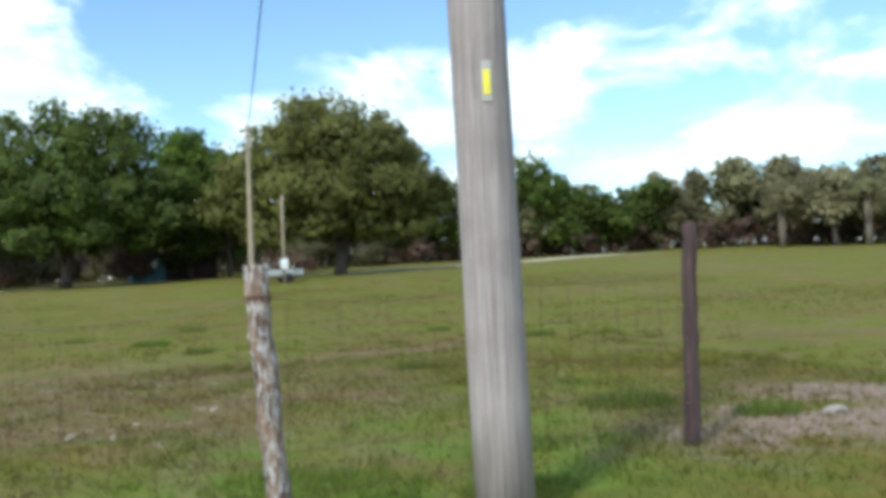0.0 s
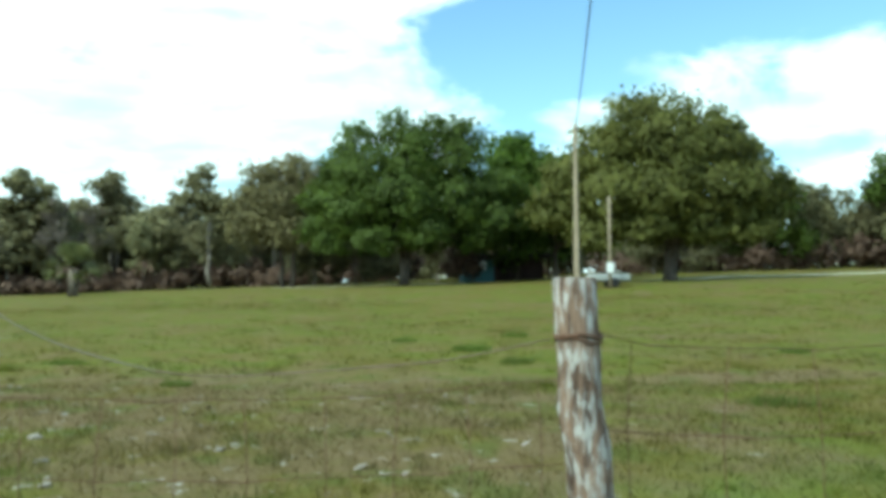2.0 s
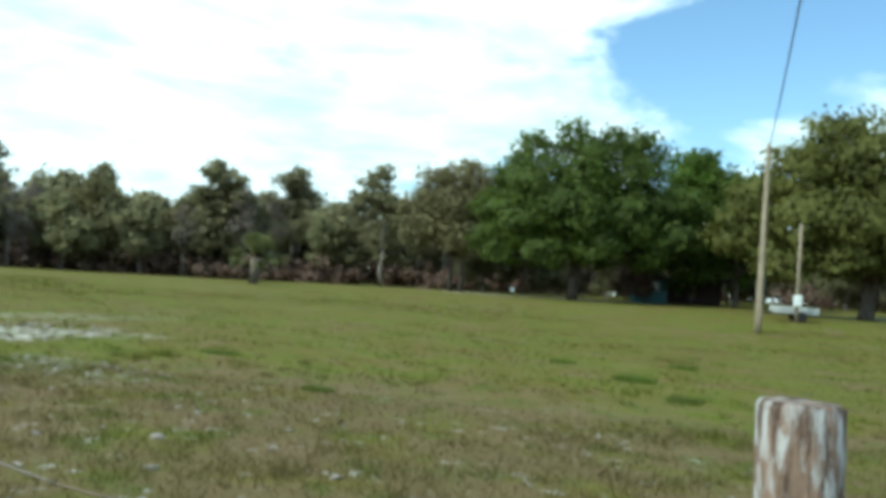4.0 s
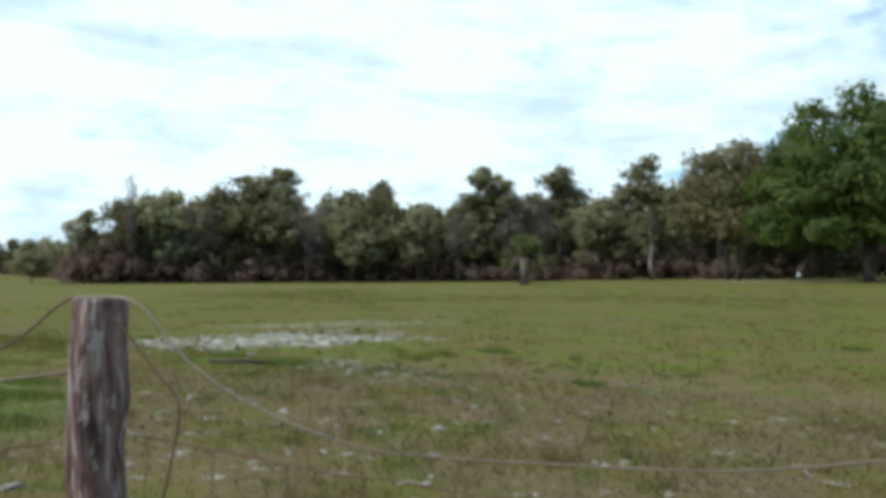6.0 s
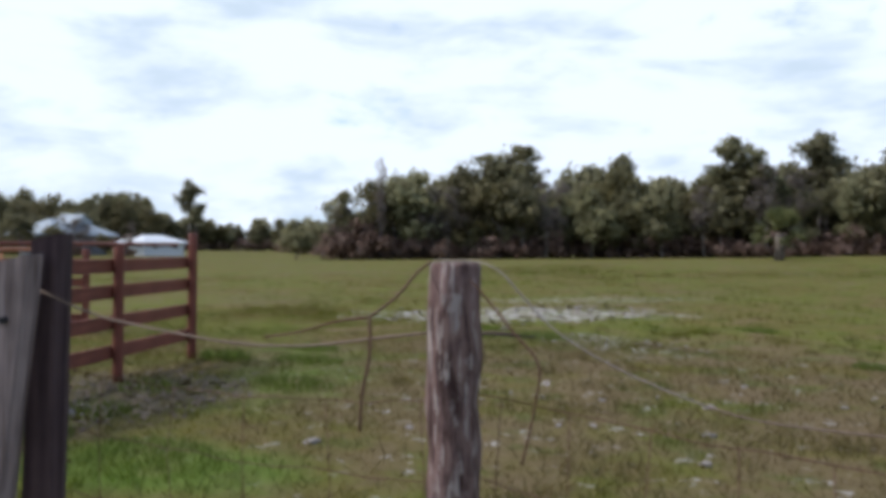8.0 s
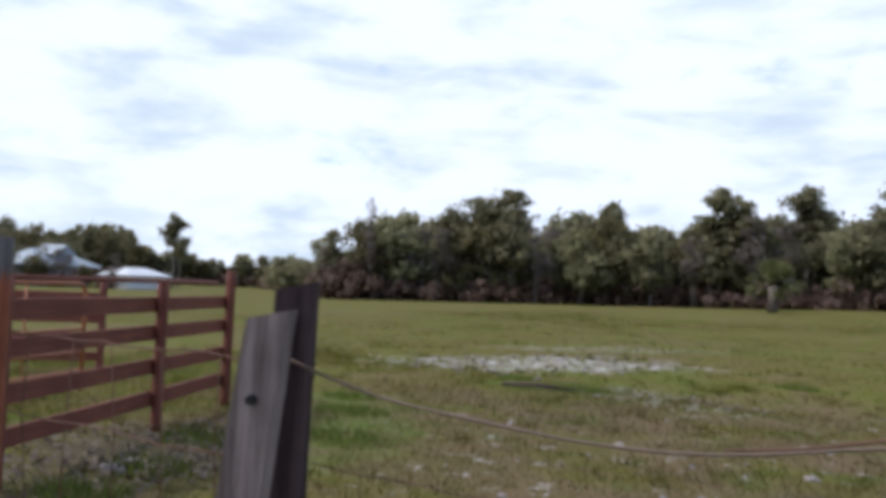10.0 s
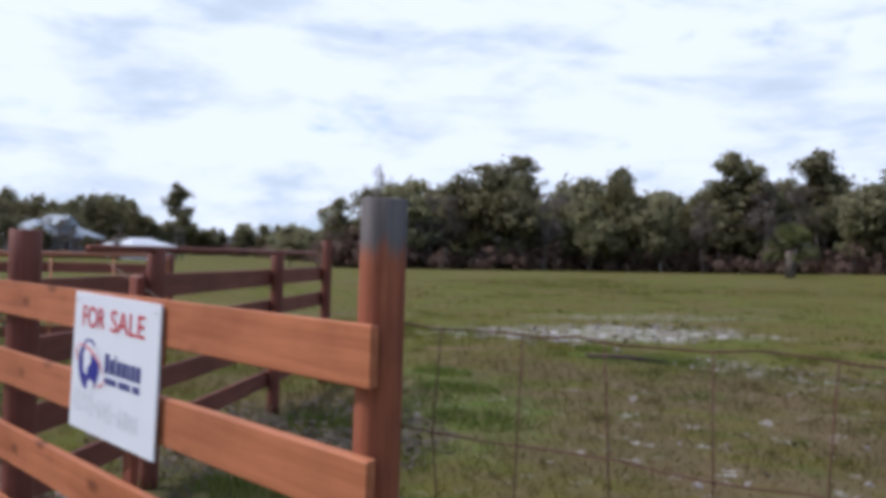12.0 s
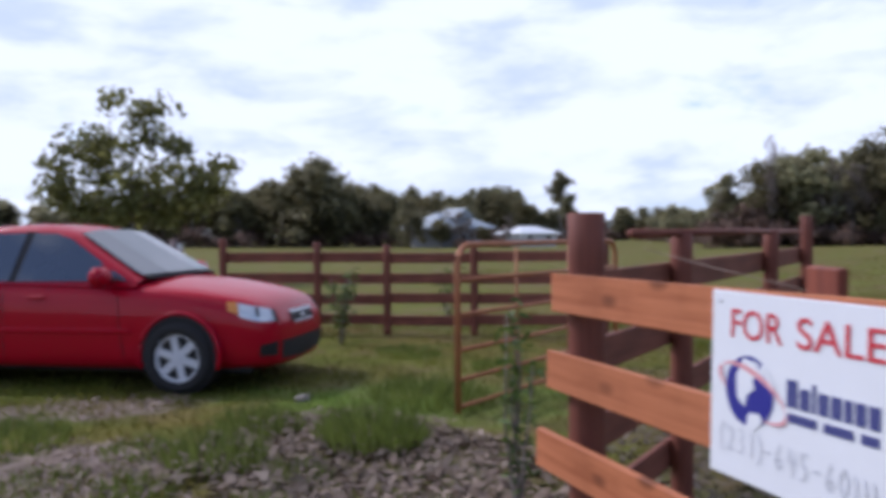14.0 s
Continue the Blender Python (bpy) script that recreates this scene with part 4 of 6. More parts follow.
panel_fence((-2.356, 0.234), (-5.62, 4.26), [0.229, 0.672, 1.0], "red-brown stained four-board fence panel running into the pasture", 31, 1, post_h=[1.33, 1.345, 1.468], cap=1.335)
panel_fence((-11.66, -0.28), (-9.25, 4.40), [0.03, 0.28, 0.46, 0.68, 1.0], "long red-brown four-board fence beyond the parked car", 51, 1, tops=(1.10, 0.82, 0.55, 0.27), post_h=[1.30, 1.24, 1.20, 1.22, 1.25], lens=True)

# brace wire across the panels
tube("brace_wire", [(-2.74, 0.68, 1.27), (-2.0, 0.45, 1.225), (-1.16, 0.205, 1.18)], 0.002, M_TANWIRE, front, 5, "slack brace wire")

# ---- open tube gate ----
gate = thing("tube_gate", "open rusty orange tubular steel farm gate with rounded corners", "gate", pose(-5.54, 0.95, 0.0, 0, 0, math.degrees(math.atan2(0.805, -0.591))))
GL, GH = 3.0, 1.26
outer = [(0, 0, 0.02), (0, 0, GH - 0.16)] + [(0.16 - 0.16 * math.cos(a), 0, GH - 0.16 + 0.16 * math.sin(a)) for a in [math.pi / 2 * i / 6 for i in range(1, 7)]]
outer += [(GL - 0.16 + 0.16 * math.sin(a), 0, GH - 0.16 + 0.16 * math.cos(a)) for a in [math.pi / 2 * i / 6 for i in range(0, 7)]] + [(GL, 0, 0.02)]
tube("gate_frame", outer, 0.024, M_GATE, gate, 10)
for z in (0.06, 0.26, 0.48, 0.74, 1.00):
    tube("gate_tube", [(0.0, 0, z), (GL * 0.5, 0, z - 0.004), (GL, 0, z)], 0.017, M_GATE, gate, 8)
for x in (0.95, 1.95):
    tube("gate_brace", [(x, 0.026, 0.05), (x, 0.026, GH - 0.01)], 0.012, M_GATE, gate, 8)


# ---- for-sale sign ----
sign = thing("for_sale_sign", "white for-sale sign with red heading and navy globe on orange boards", "sign", pose(-1.447, 0.0515, 0.757, -1.0, 0.6, -0.8))
SW, SH = 0.618, 0.442
bm_part("panel", box_bm(0, SW, -0.004, 0.004, 0, SH, 0.0015), M_SIGN, sign)


def text_part(body, x, z, height, width, material, label):
    cu = bpy.data.curves.new("lettering", "FONT")
    cu.body, cu.size, cu.extrude, cu.offset = body, 1.0, 0.0, 0.004
    tmp = bpy.data.objects.new("lettering", cu)
    scene.collection.objects.link(tmp)
    me = bpy.data.meshes.new_from_object(tmp.evaluated_get(bpy.context.evaluated_depsgraph_get()))
    bpy.data.objects.remove(tmp)
    xs, ys = [v.co.x for v in me.vertices], [v.co.y for v in me.vertices]
    sx, sy = width / (max(xs) - min(xs)), height / (max(ys) - min(ys))
    x0, y0 = min(xs), min(ys)
    for v in me.vertices:
        v.co = Vector(((v.co.x - x0) * sx, 0, (v.co.y - y0) * sy))
    me.materials.append(material)
    return place("lettering", me, sign, pose(x, -0.0062, z), label)


text_part("FOR", 0.074, 0.334, 0.068, 0.172, M_RED, "red capital letters")
text_part("SALE", 0.290, 0.334, 0.068, 0.236, M_RED, "red capital letters")


def flat(name, pts, material, y, label=""):
    me = mesh_of(name, [(px, y, pz) for px, pz in pts], [tuple(range(len(pts)))], material)
    return place(name, me, sign, None, label)


def oval(cx, cz, rx, rz, a0=0, a1=360, n=36):
    return [(cx + rx * math.cos(radians(a0 + (a1 - a0) * i / n)), cz + rz * math.sin(radians(a0 + (a1 - a0) * i / n))) for i in range(n if a1 - a0 == 360 else n + 1)]


GX, GZ, GR = 0.140, 0.215, 0.082
flat("globe", oval(GX, GZ, GR, GR), M_NAVY, -0.0060, "navy globe emblem")
flat("globe_land", [(GX - 0.02, GZ + 0.075), (GX + 0.028, GZ + 0.07), (GX + 0.035, GZ + 0.045), (GX + 0.012, GZ + 0.03), (GX + 0.02, GZ + 0.01), (GX - 0.008, GZ - 0.012), (GX - 0.012, GZ - 0.038), (GX - 0.04, GZ - 0.02), (GX - 0.045, GZ + 0.03)], M_SIGN, -0.0066, "white land shape")
flat("globe_land", [(GX + 0.0, GZ - 0.05), (GX + 0.035, GZ - 0.045), (GX + 0.05, GZ - 0.06), (GX + 0.02, GZ - 0.087), (GX - 0.008, GZ - 0.08)], M_SIGN, -0.0066, "white land shape")
flat("globe_land", [(GX + 0.045, GZ + 0.072), (GX + 0.085, GZ + 0.03), (GX + 0.086, GZ + 0.01), (GX + 0.06, GZ + 0.035), (GX + 0.03, GZ + 0.05)], M_SIGN, -0.0066, "white land shape")


def swoosh(cx, cz, rx, rz, a0, a1, w, turn):
    outp, inp = [], []
    for i in range(25):
        k = i / 24
        a = radians(a0 + (a1 - a0) * k)
        q = w * math.sin(math.pi * k) + 0.0008
        for lst, d in ((outp, q), (inp, -q)):
            x, z = (rx + d) * math.cos(a), (rz + d) * math.sin(a)
            c, s = math.cos(radians(turn)), math.sin(radians(turn))
            lst.append((cx + c * x - s * z, cz + s * x + c * z))
    n = 25
    vs = [(x, -0.0072, z) for x, z in outp + inp]
    place("swoosh", mesh_of("swoosh", vs, [(i, i + 1, n + i + 1, n + i) for i in range(n - 1)], M_PINK), sign, None, "thin pale red arc")


swoosh(GX + 0.01, GZ, 0.118, 0.045, 20, 165, 0.006, -20)
swoosh(GX + 0.01, GZ, 0.118, 0.045, 165, 225, 0.006, -20)
swoosh(GX + 0.01, GZ, 0.118, 0.045, 300, 380, 0.004, -20)


def bars(x, z, h, widths, gap, material, name, label, tall=()):
    for i, w in enumerate(widths):
        top = h * (tall[i] if tall else 1.0)
        bm_part(name, box_bm(x, x + w, -0.0058, -0.0048, z, z + top, 0.0), material, sign, label)
        x += w + gap


bars(0.262, 0.205, 0.060, (0.032, 0.028, 0.010, 0.027, 0.028, 0.020, 0.026, 0.028), 0.0075, M_SLATE, "print_bar", "navy bar of bold print", (1.0, 0.76, 1.0, 0.76, 0.76, 0.76, 0.76, 0.76))
bars(0.266, 0.172, 0.020, (0.085, 0.080, 0.045), 0.018, M_SLATE, "print_bar", "thin navy bar of print")


def stroke(points, r=0.0019):
    vs = []
    pts = [Vector((px, 0, pz)) for px, pz in points]
    n = len(pts)
    for i, p in enumerate(pts):
        d = (pts[min(i + 1, n - 1)] - pts[max(i - 1, 0)]).normalized()
        q = Vector((-d.z, 0, d.x)) * r
        vs += [(p.x + q.x, -0.0060, p.z + q.z), (p.x - q.x, -0.0060, p.z - q.z)]
    place("ink_stroke", mesh_of("ink_stroke", vs, [(2 * i, 2 * i + 2, 2 * i + 3, 2 * i + 1) for i in range(n - 1)], M_PENCIL), sign, None, "faded grey handwritten stroke")


DIGITS = {"(": [(0.6, 1.1), (0.2, 0.8), (0.1, 0.4), (0.25, 0.0), (0.5, -0.15)], ")": [(0.2, 1.1), (0.6, 0.8), (0.7, 0.4), (0.55, 0.0), (0.2, -0.15)], "-": [(0.1, 0.5), (0.8, 0.52)],
          "0": [(0.5, 1.0), (0.15, 0.7), (0.12, 0.3), (0.45, 0.0), (0.8, 0.3), (0.82, 0.7), (0.5, 1.0)], "1": [(0.45, 1.0), (0.5, 0.5), (0.48, 0.0)], "2": [(0.1, 0.8), (0.35, 1.0), (0.7, 0.85), (0.65, 0.55), (0.1, 0.0), (0.45, 0.06), (0.85, 0.02)],
          "3": [(0.15, 0.95), (0.6, 0.95), (0.75, 0.75), (0.35, 0.55), (0.78, 0.35), (0.6, 0.05), (0.1, 0.05)], "4": [(0.3, 1.0), (0.15, 0.45), (0.8, 0.5), (0.68, 0.95), (0.7, 0.5), (0.65, -0.05)],
          "5": [(0.8, 1.0), (0.3, 0.98), (0.22, 0.55), (0.65, 0.55), (0.75, 0.25), (0.45, 0.0), (0.12, 0.06)], "6": [(0.6, 1.0), (0.25, 0.6), (0.15, 0.25), (0.45, 0.0), (0.75, 0.2), (0.6, 0.45), (0.2, 0.3)]}
x = 0.040
for i, ch in enumerate("(231)-645-60"):
    stroke([(x + px * 0.030, 0.066 - 0.0012 * i + pz * 0.058) for px, pz in DIGITS[ch]])
    x += 0.026 if ch in "()1" else 0.037
for dx in (0.0, 0.024, 0.046):
    stroke([(x + dx + 0.004, 0.105), (x + dx + 0.010, 0.082), (x + dx + 0.006, 0.052)])
for sx, sz in ((0.03, SH - 0.025), (SW - 0.03, SH - 0.025)):
    sc = bmesh.new()
    bmesh.ops.create_cone(sc, cap_ends=True, segments=10, radius1=0.006, radius2=0.004, depth=0.004)
    bm_part("screw", sc, M_ALLOY, sign, "grey screw head", pose(sx, -0.0055, sz, 90))


# ---- red saloon car ----
def build_car(m):
    car = thing("car", "bright red four-door saloon car parked on the grass beside the fence", "car", m)
    # stations: x, underside, side shoulder, centre top, half width
    st = [(-2.10, 0.42, 0.84, 0.90, 0.62), (-2.02, 0.30, 0.90, 0.99, 0.74), (-1.75, 0.24, 0.93, 1.02, 0.82), (-1.25, 0.16, 0.94, 1.02, 0.846), (-0.5, 0.15, 0.925, 1.0, 0.848),
          (0.4, 0.15, 0.905, 0.98, 0.848), (1.0, 0.15, 0.885, 0.985, 0.845), (1.35, 0.16, 0.865, 0.945, 0.838), (1.7, 0.16, 0.81, 0.875, 0.80), (1.95, 0.17, 0.75, 0.815, 0.75), (2.08, 0.18, 0.66, 0.72, 0.66), (2.16, 0.22, 0.53, 0.58, 0.54)]
    vs, fs = [], []
    for x, zb, zs, zt, w in st:
        half = [(0.0, zb), (w * 0.80, zb), (w * 0.955, zb + 0.07), (w * 0.985, zb + 0.20), (w, zb + (zs - zb) * 0.55), (w * 0.985, zs - 0.10), (w * 0.95, zs - 0.02), (w * 0.88, zs + 0.02), (w * 0.55, zs + (zt - zs) * 0.7), (0.0, zt)]
        loop = half + [(-y, z) for y, z in half[-2:0:-1]]
        vs += [(x, y, z) for y, z in loop]
    n = 18
    for i in range(len(st) - 1):
        for k in range(n):
            a, b = i * n + k, i * n + (k + 1) % n
            fs.append((a, a + n, b + n, b))
    fs.append(tuple(range(n)))
    fs.append(tuple(range((len(st) - 1) * n, len(st) * n))[::-1])
    me = mesh_of("body", vs, fs, M_CARRED, True)
    body = place("body", me, car)
    sub = body.modifiers.new("round", "SUBSURF")
    sub.levels = sub.render_levels = 2
    # cabin shell
    cab = [(-1.72, 1.00, 0.70, 1.00), (-1.40, 1.18, 0.66, 0.94), (-1.0, 1.36, 0.60, 0.92), (-0.6, 1.43, 0.585, 0.92), (-0.2, 1.455, 0.58, 0.92), (0.15, 1.44, 0.575, 0.91), (0.42, 1.375, 0.58, 0.91), (0.80, 1.15, 0.66, 0.90), (1.12, 0.965, 0.72, 0.90)]
    cab = [(x - 0.2, zt, yt, zb) for x, zt, yt, zb in cab]
    vs, fs = [], []
    for x, zt, yt, zb in cab:
        yb = 0.80
        k = (zt - zb) / 0.53
        yr = yb + (yt - yb) * min(max(k, 0), 1)
        half = [(yb, zb), (yb + (yr - yb) * 0.5, zb + (zt - 0.03 - zb) * 0.5), (yr, zt - 0.045), (yr * 0.93, zt - 0.012), (yr * 0.5, zt + 0.012), (0, zt + 0.018)]
        loop = half + [(-y, z) for y, z in half[-2::-1]]
        vs += [(x, y, z) for y, z in loop]
    n = 11
    for i in range(len(cab) - 1):
        for k in range(n - 1):
            a = i * n + k
            fs.append((a, a + n, a + n + 1, a + 1))
    place("cabin", mesh_of("cabin", vs, fs, M_CARRED, True), car)

    def on_side(x, z, s, lift=0.010):
        t = min(max((z - 0.915) / 0.50, 0), 1)
        return (x - 0.2, s * (0.80 - 0.215 * t + lift), z)

    for s in (-1, 1):
        for name, poly in (("side_window", [(1.02, 0.955), (0.97, 0.995), (0.40, 1.325), (0.24, 1.375), (0.02, 1.385), (-0.06, 0.95)]),
                           ("side_window", [(-0.13, 0.95), (-0.06, 1.385), (-0.55, 1.375), (-0.86, 1.31), (-1.02, 0.96)]),
                           ("side_window", [(-1.07, 0.97), (-0.93, 1.28), (-1.10, 1.19), (-1.36, 0.99)])):
            pts = [on_side(px, pz, s) for px, pz in poly]
            place(name, mesh_of(name, pts + [(a, b - s * 0.012, c) for a, b, c in pts], [tuple(range(len(pts)))] + [(i, (i + 1) % len(pts), len(pts) + (i + 1) % len(pts), len(pts) + i) for i in range(len(pts))], M_GLASS), car, None, "dark side window glass")
        # mirror
        bm_part("mirror", box_bm(-0.07, 0.07, -0.125, 0.125, -0.085, 0.085, 0.055), M_CARRED, car, "red door mirror", pose(0.66, s * 0.94, 0.995), True)
        pts = [on_side(px, pz, s, 0.006) for px, pz in [(-0.05, 0.945), (0.03, 1.392), (-0.07, 1.392), (-0.14, 0.945)]]
        place("pillar", mesh_of("pillar", pts + [(a, b - s * 0.01, c) for a, b, c in pts], [(0, 1, 2, 3)] + [(q, (q + 1) % 4, 4 + (q + 1) % 4, 4 + q) for q in range(4)], M_BLACK), car, None, "black door pillar")
        bm_part("mirror_foot", box_bm(0.54, 0.66, min(s * 0.78, s * 0.84), max(s * 0.78, s * 0.84), 0.93, 0.97, 0.008), M_BLACK, car, "black mirror foot")
        for hx in (-0.02, -0.98):
            bm_part("door_handle", box_bm(hx - 0.08, hx + 0.08, min(s * 0.835, s * 0.868), max(s * 0.835, s * 0.868), 0.80, 0.828, 0.008), M_CARRED, car, "red door handle")
        bm_part("side_moulding", box_bm(-0.95, 0.88, min(s * 0.840, s * 0.856), max(s * 0.840, s * 0.856), 0.50, 0.545, 0.006), M_CARRED, car, "red door moulding")
        for wx in (1.33, -1.25):
            # solid black disc in place of the arch's shaded hollow, with a red lip
            bm = bmesh.new()
            bmesh.ops.create_cone(bm, cap_ends=True, segments=32, radius1=0.345, radius2=0.345, depth=0.286)
            bm_part("wheel_well", bm, M_BLACK, car, "black disc for the dark hollow of the wheel arch", pose(wx, s * 0.705, 0.325, 90))
            arc = [(wx + 0.366 * math.cos(a), s * 0.848, 0.318 + 0.366 * math.sin(a)) for a in [math.pi * (-0.10 + 1.2 * i / 20) for i in range(21)]]
            tube("arch_lip", arc, 0.021, M_CARRED, car, 6)
            prof = [(0.205, -0.09), (0.275, -0.095), (0.298, -0.07), (0.302, 0.0), (0.298, 0.07), (0.275, 0.095), (0.205, 0.09)]
            tv, tf = [], []
            for i in range(36):
                a = 2 * math.pi * i / 36
                tv += [(r * math.cos(a), q, r * math.sin(a)) for r, q in prof]
            for i in range(36):
                for j in range(7):
                    a, b = i * 7 + j, i * 7 + (j + 1) % 7
                    c, d = ((i + 1) % 36) * 7 + (j + 1) % 7, ((i + 1) % 36) * 7 + j
                    tf.append((a, b, c, d))
            wheel = place("wheel", mesh_of("wheel", tv, tf, M_TYRE, True), car, pose(wx, s * 0.80, 0.300), "black tyre on a silver wheel")
            # black disc for the shade between the spokes
            bm = bmesh.new()
            bmesh.ops.create_cone(bm, cap_ends=True, segments=32, radius1=0.208, radius2=0.208, depth=0.10)
            bm_part("rim_well", bm, M_BLACK, wheel, "black disc for the shade behind the spokes", pose(0, -s * 0.01, 0, 90))
            rimv = [(r * math.cos(2 * math.pi * i / 32), q, r * math.sin(2 * math.pi * i / 32)) for i in range(32) for r, q in ((0.212, s * 0.08), (0.190, s * 0.085), (0.186, s * 0.05))]
            rimf = [(i * 3 + j, i * 3 + j + 1, ((i + 1) % 32) * 3 + j + 1, ((i + 1) % 32) * 3 + j) for i in range(32) for j in (0, 1)]
            place("rim", mesh_of("rim", rimv, rimf, M_ALLOY, True), wheel, None, "silver rim")
            for q in range(6):
                a = 2 * math.pi * q / 6 + 0.3
                bm_part("spoke", box_bm(0.02, 0.195, -0.008, 0.008, -0.034, 0.034, 0.006), M_ALLOY, wheel, "silver spoke", pose(0, s * 0.066, 0) @ pose(0, 0, 0, 0, math.degrees(a), 0))
            bm = bmesh.new()
            bmesh.ops.create_cone(bm, cap_ends=True, segments=16, radius1=0.05, radius2=0.04, depth=0.03)
            bm_part("hub", bm, M_ALLOY, wheel, "silver hub cap", pose(0, s * 0.07, 0, 90))
    ws = [(1.09, 0.66, 0.985), (0.44, 0.535, 1.365), (0.44, -0.535, 1.365), (1.09, -0.66, 0.985)]
    pts = [Vector(p) + Vector((0.016 - 0.2, 0, 0.020)) for p in (ws[0], ws[1], (0.45, 0.25, 1.392), (0.45, -0.25, 1.392), ws[2], ws[3], (1.14, -0.3, 0.992), (1.14, 0.3, 0.992))]
    under = [p - Vector((0.012, 0, 0.014)) for p in pts]
    place("windscreen", mesh_of("windscreen", pts + under, [(0, 1, 2, 7), (7, 2, 3, 6), (6, 3, 4, 5)] + [(i, (i + 1) % 8, 8 + (i + 1) % 8, 8 + i) for i in range(8)], M_GLASS), car, None, "dark tinted windscreen reflecting the sky")
    rw = [Vector(p) + Vector((-0.014 - 0.2, 0, 0.016)) for p in ((-1.70, 0.62, 1.01), (-1.02, 0.53, 1.345), (-1.02, -0.53, 1.345), (-1.70, -0.62, 1.01))]
    place("rear_window", mesh_of("rear_window", rw + [p - Vector((-0.01, 0, 0.012)) for p in rw], [(0, 1, 2, 3)] + [(i, (i + 1) % 4, 4 + (i + 1) % 4, 4 + i) for i in range(4)], M_GLASS), car, None, "dark rear window")
    # lamps, grille and seams laid on the bodywork
    dg = bpy.context.evaluated_depsgraph_get()
    dg.update()
    skin = BVHTree.FromObject(body, dg)

    def onto(p, d, lift):
        hit, nor, _, _ = skin.ray_cast(Vector(p), Vector(d))
        return hit - Vector(d).normalized() * lift if hit else None

    def patch(name, material, label, a0, a1, low, high, n=8, rows=3, lift=0.007, parent=None):
        """A piece of trim wrapped round the nose between two bearings."""
        vs, fs = [], []
        for i in range(n + 1):
            k = i / n
            a = radians(a0 + (a1 - a0) * k)
            for j in range(rows + 1):
                z = low(k) + (high(k) - low(k)) * j / rows
                d = Vector((math.cos(a), math.sin(a), 0))
                q = onto(Vector((1.2, 0, z)) + d * 3, -d, lift)
                vs.append(q if q else Vector((2.1, 0, z)))
        for i in range(n):
            for j in range(rows):
                a = i * (rows + 1) + j
                fs.append((a, a + rows + 1, a + rows + 2, a + 1))
        return place(name, mesh_of(name, vs, fs, material, True), parent or car, None, label)

    for s in (-1, 1):
        hl = patch("headlight", M_LAMP, "clear headlight", s * 33, s * 50, lambda k: 0.600 + 0.050 * k - 0.02 * math.sin(math.pi * k), lambda k: 0.700 + 0.065 * k)
        patch("lamp_surround", M_BLACK, "dark lamp surround", s * 31, s * 34, lambda k: 0.595, lambda k: 0.695, 3, 3, 0.009, hl)
        patch("reflector", M_BLACK, "dark reflector bowl", s * 41, s * 42.4, lambda k: 0.645, lambda k: 0.725, 3, 3, 0.009, hl)
        patch("indicator", M_AMBER, "amber indicator", s * 50, s * 55, lambda k: 0.668 + 0.03 * k, lambda k: 0.770 + 0.008 * k, 4, 3, 0.007, hl)
        # black patch laid on the skin for the recess and its shade
        patch("fog_lamp_recess", M_BLACK, "black patch for the shaded fog lamp recess", s * 32, s * 41, lambda k: 0.30, lambda k: 0.43 - 0.03 * k, 4, 3)
        for sx in (0.74, -0.36, -1.06):
            pts = [onto((sx + (0.10 * (0.9 - z) if sx > 0 else 0), s * 2, z), (0, -s, 0), 0.002) for z in [0.28 + 0.60 * i / 10 for i in range(11)]]
            tube("door_seam", [p for p in pts if p], 0.004, M_BLACK, car, 4, "dark door seam")
    patch("grille", M_BLACK, "black grille", -17, 17, lambda k: 0.565, lambda k: 0.645)
    patch("grille_trim", M_ALLOY, "chrome grille trim", -17, 17, lambda k: 0.642, lambda k: 0.668, 8, 1, 0.012)
    patch("grille_trim", M_ALLOY, "chrome grille trim", -14, 14, lambda k: 0.552, lambda k: 0.572, 8, 1, 0.012)
    patch("grille_badge", M_ALLOY, "small oval chrome badge", -3, 3, lambda k: 0.592, lambda k: 0.625, 4, 2, 0.014)
    # intake drawn larger in black to take in the bumper's shadow
    patch("air_intake", M_BLACK, "black lower air intake, widened over the shadow round it", -29, 29, lambda k: 0.235 + 0.03 * abs(2 * k - 1), lambda k: 0.425, 10, 3)
    bm_part("scuttle", box_bm(0.90, 0.97, -0.62, 0.62, 0.965, 0.992, 0.006), M_BLACK, car, "black strip below the windscreen")
    bm_part("underbody", box_bm(-1.9, 1.9, -0.66, 0.66, 0.14, 0.24, 0.02), M_BLACK, car, "dark underbody")
    return car


build_car(pose(-8.70, -1.657, 0.0, 0, 0, 60.0))


# ---- trees ----
def limb(a, b, r0, r1, rng, n=5, bend=0.12):
    a, b = Vector(a), Vector(b)
    L = (b - a).length
    pts = []
    for i in range(n + 1):
        k = i / n
        p = a.lerp(b, k)
        if 0 < i < n:
            p += Vector([rng.uniform(-1, 1) * L * bend * 0.5 for _ in range(3)])
        pts.append(p)
    return tube_data(pts, [r0 + (r1 - r0) * i / n for i in range(n + 1)], 7, True)


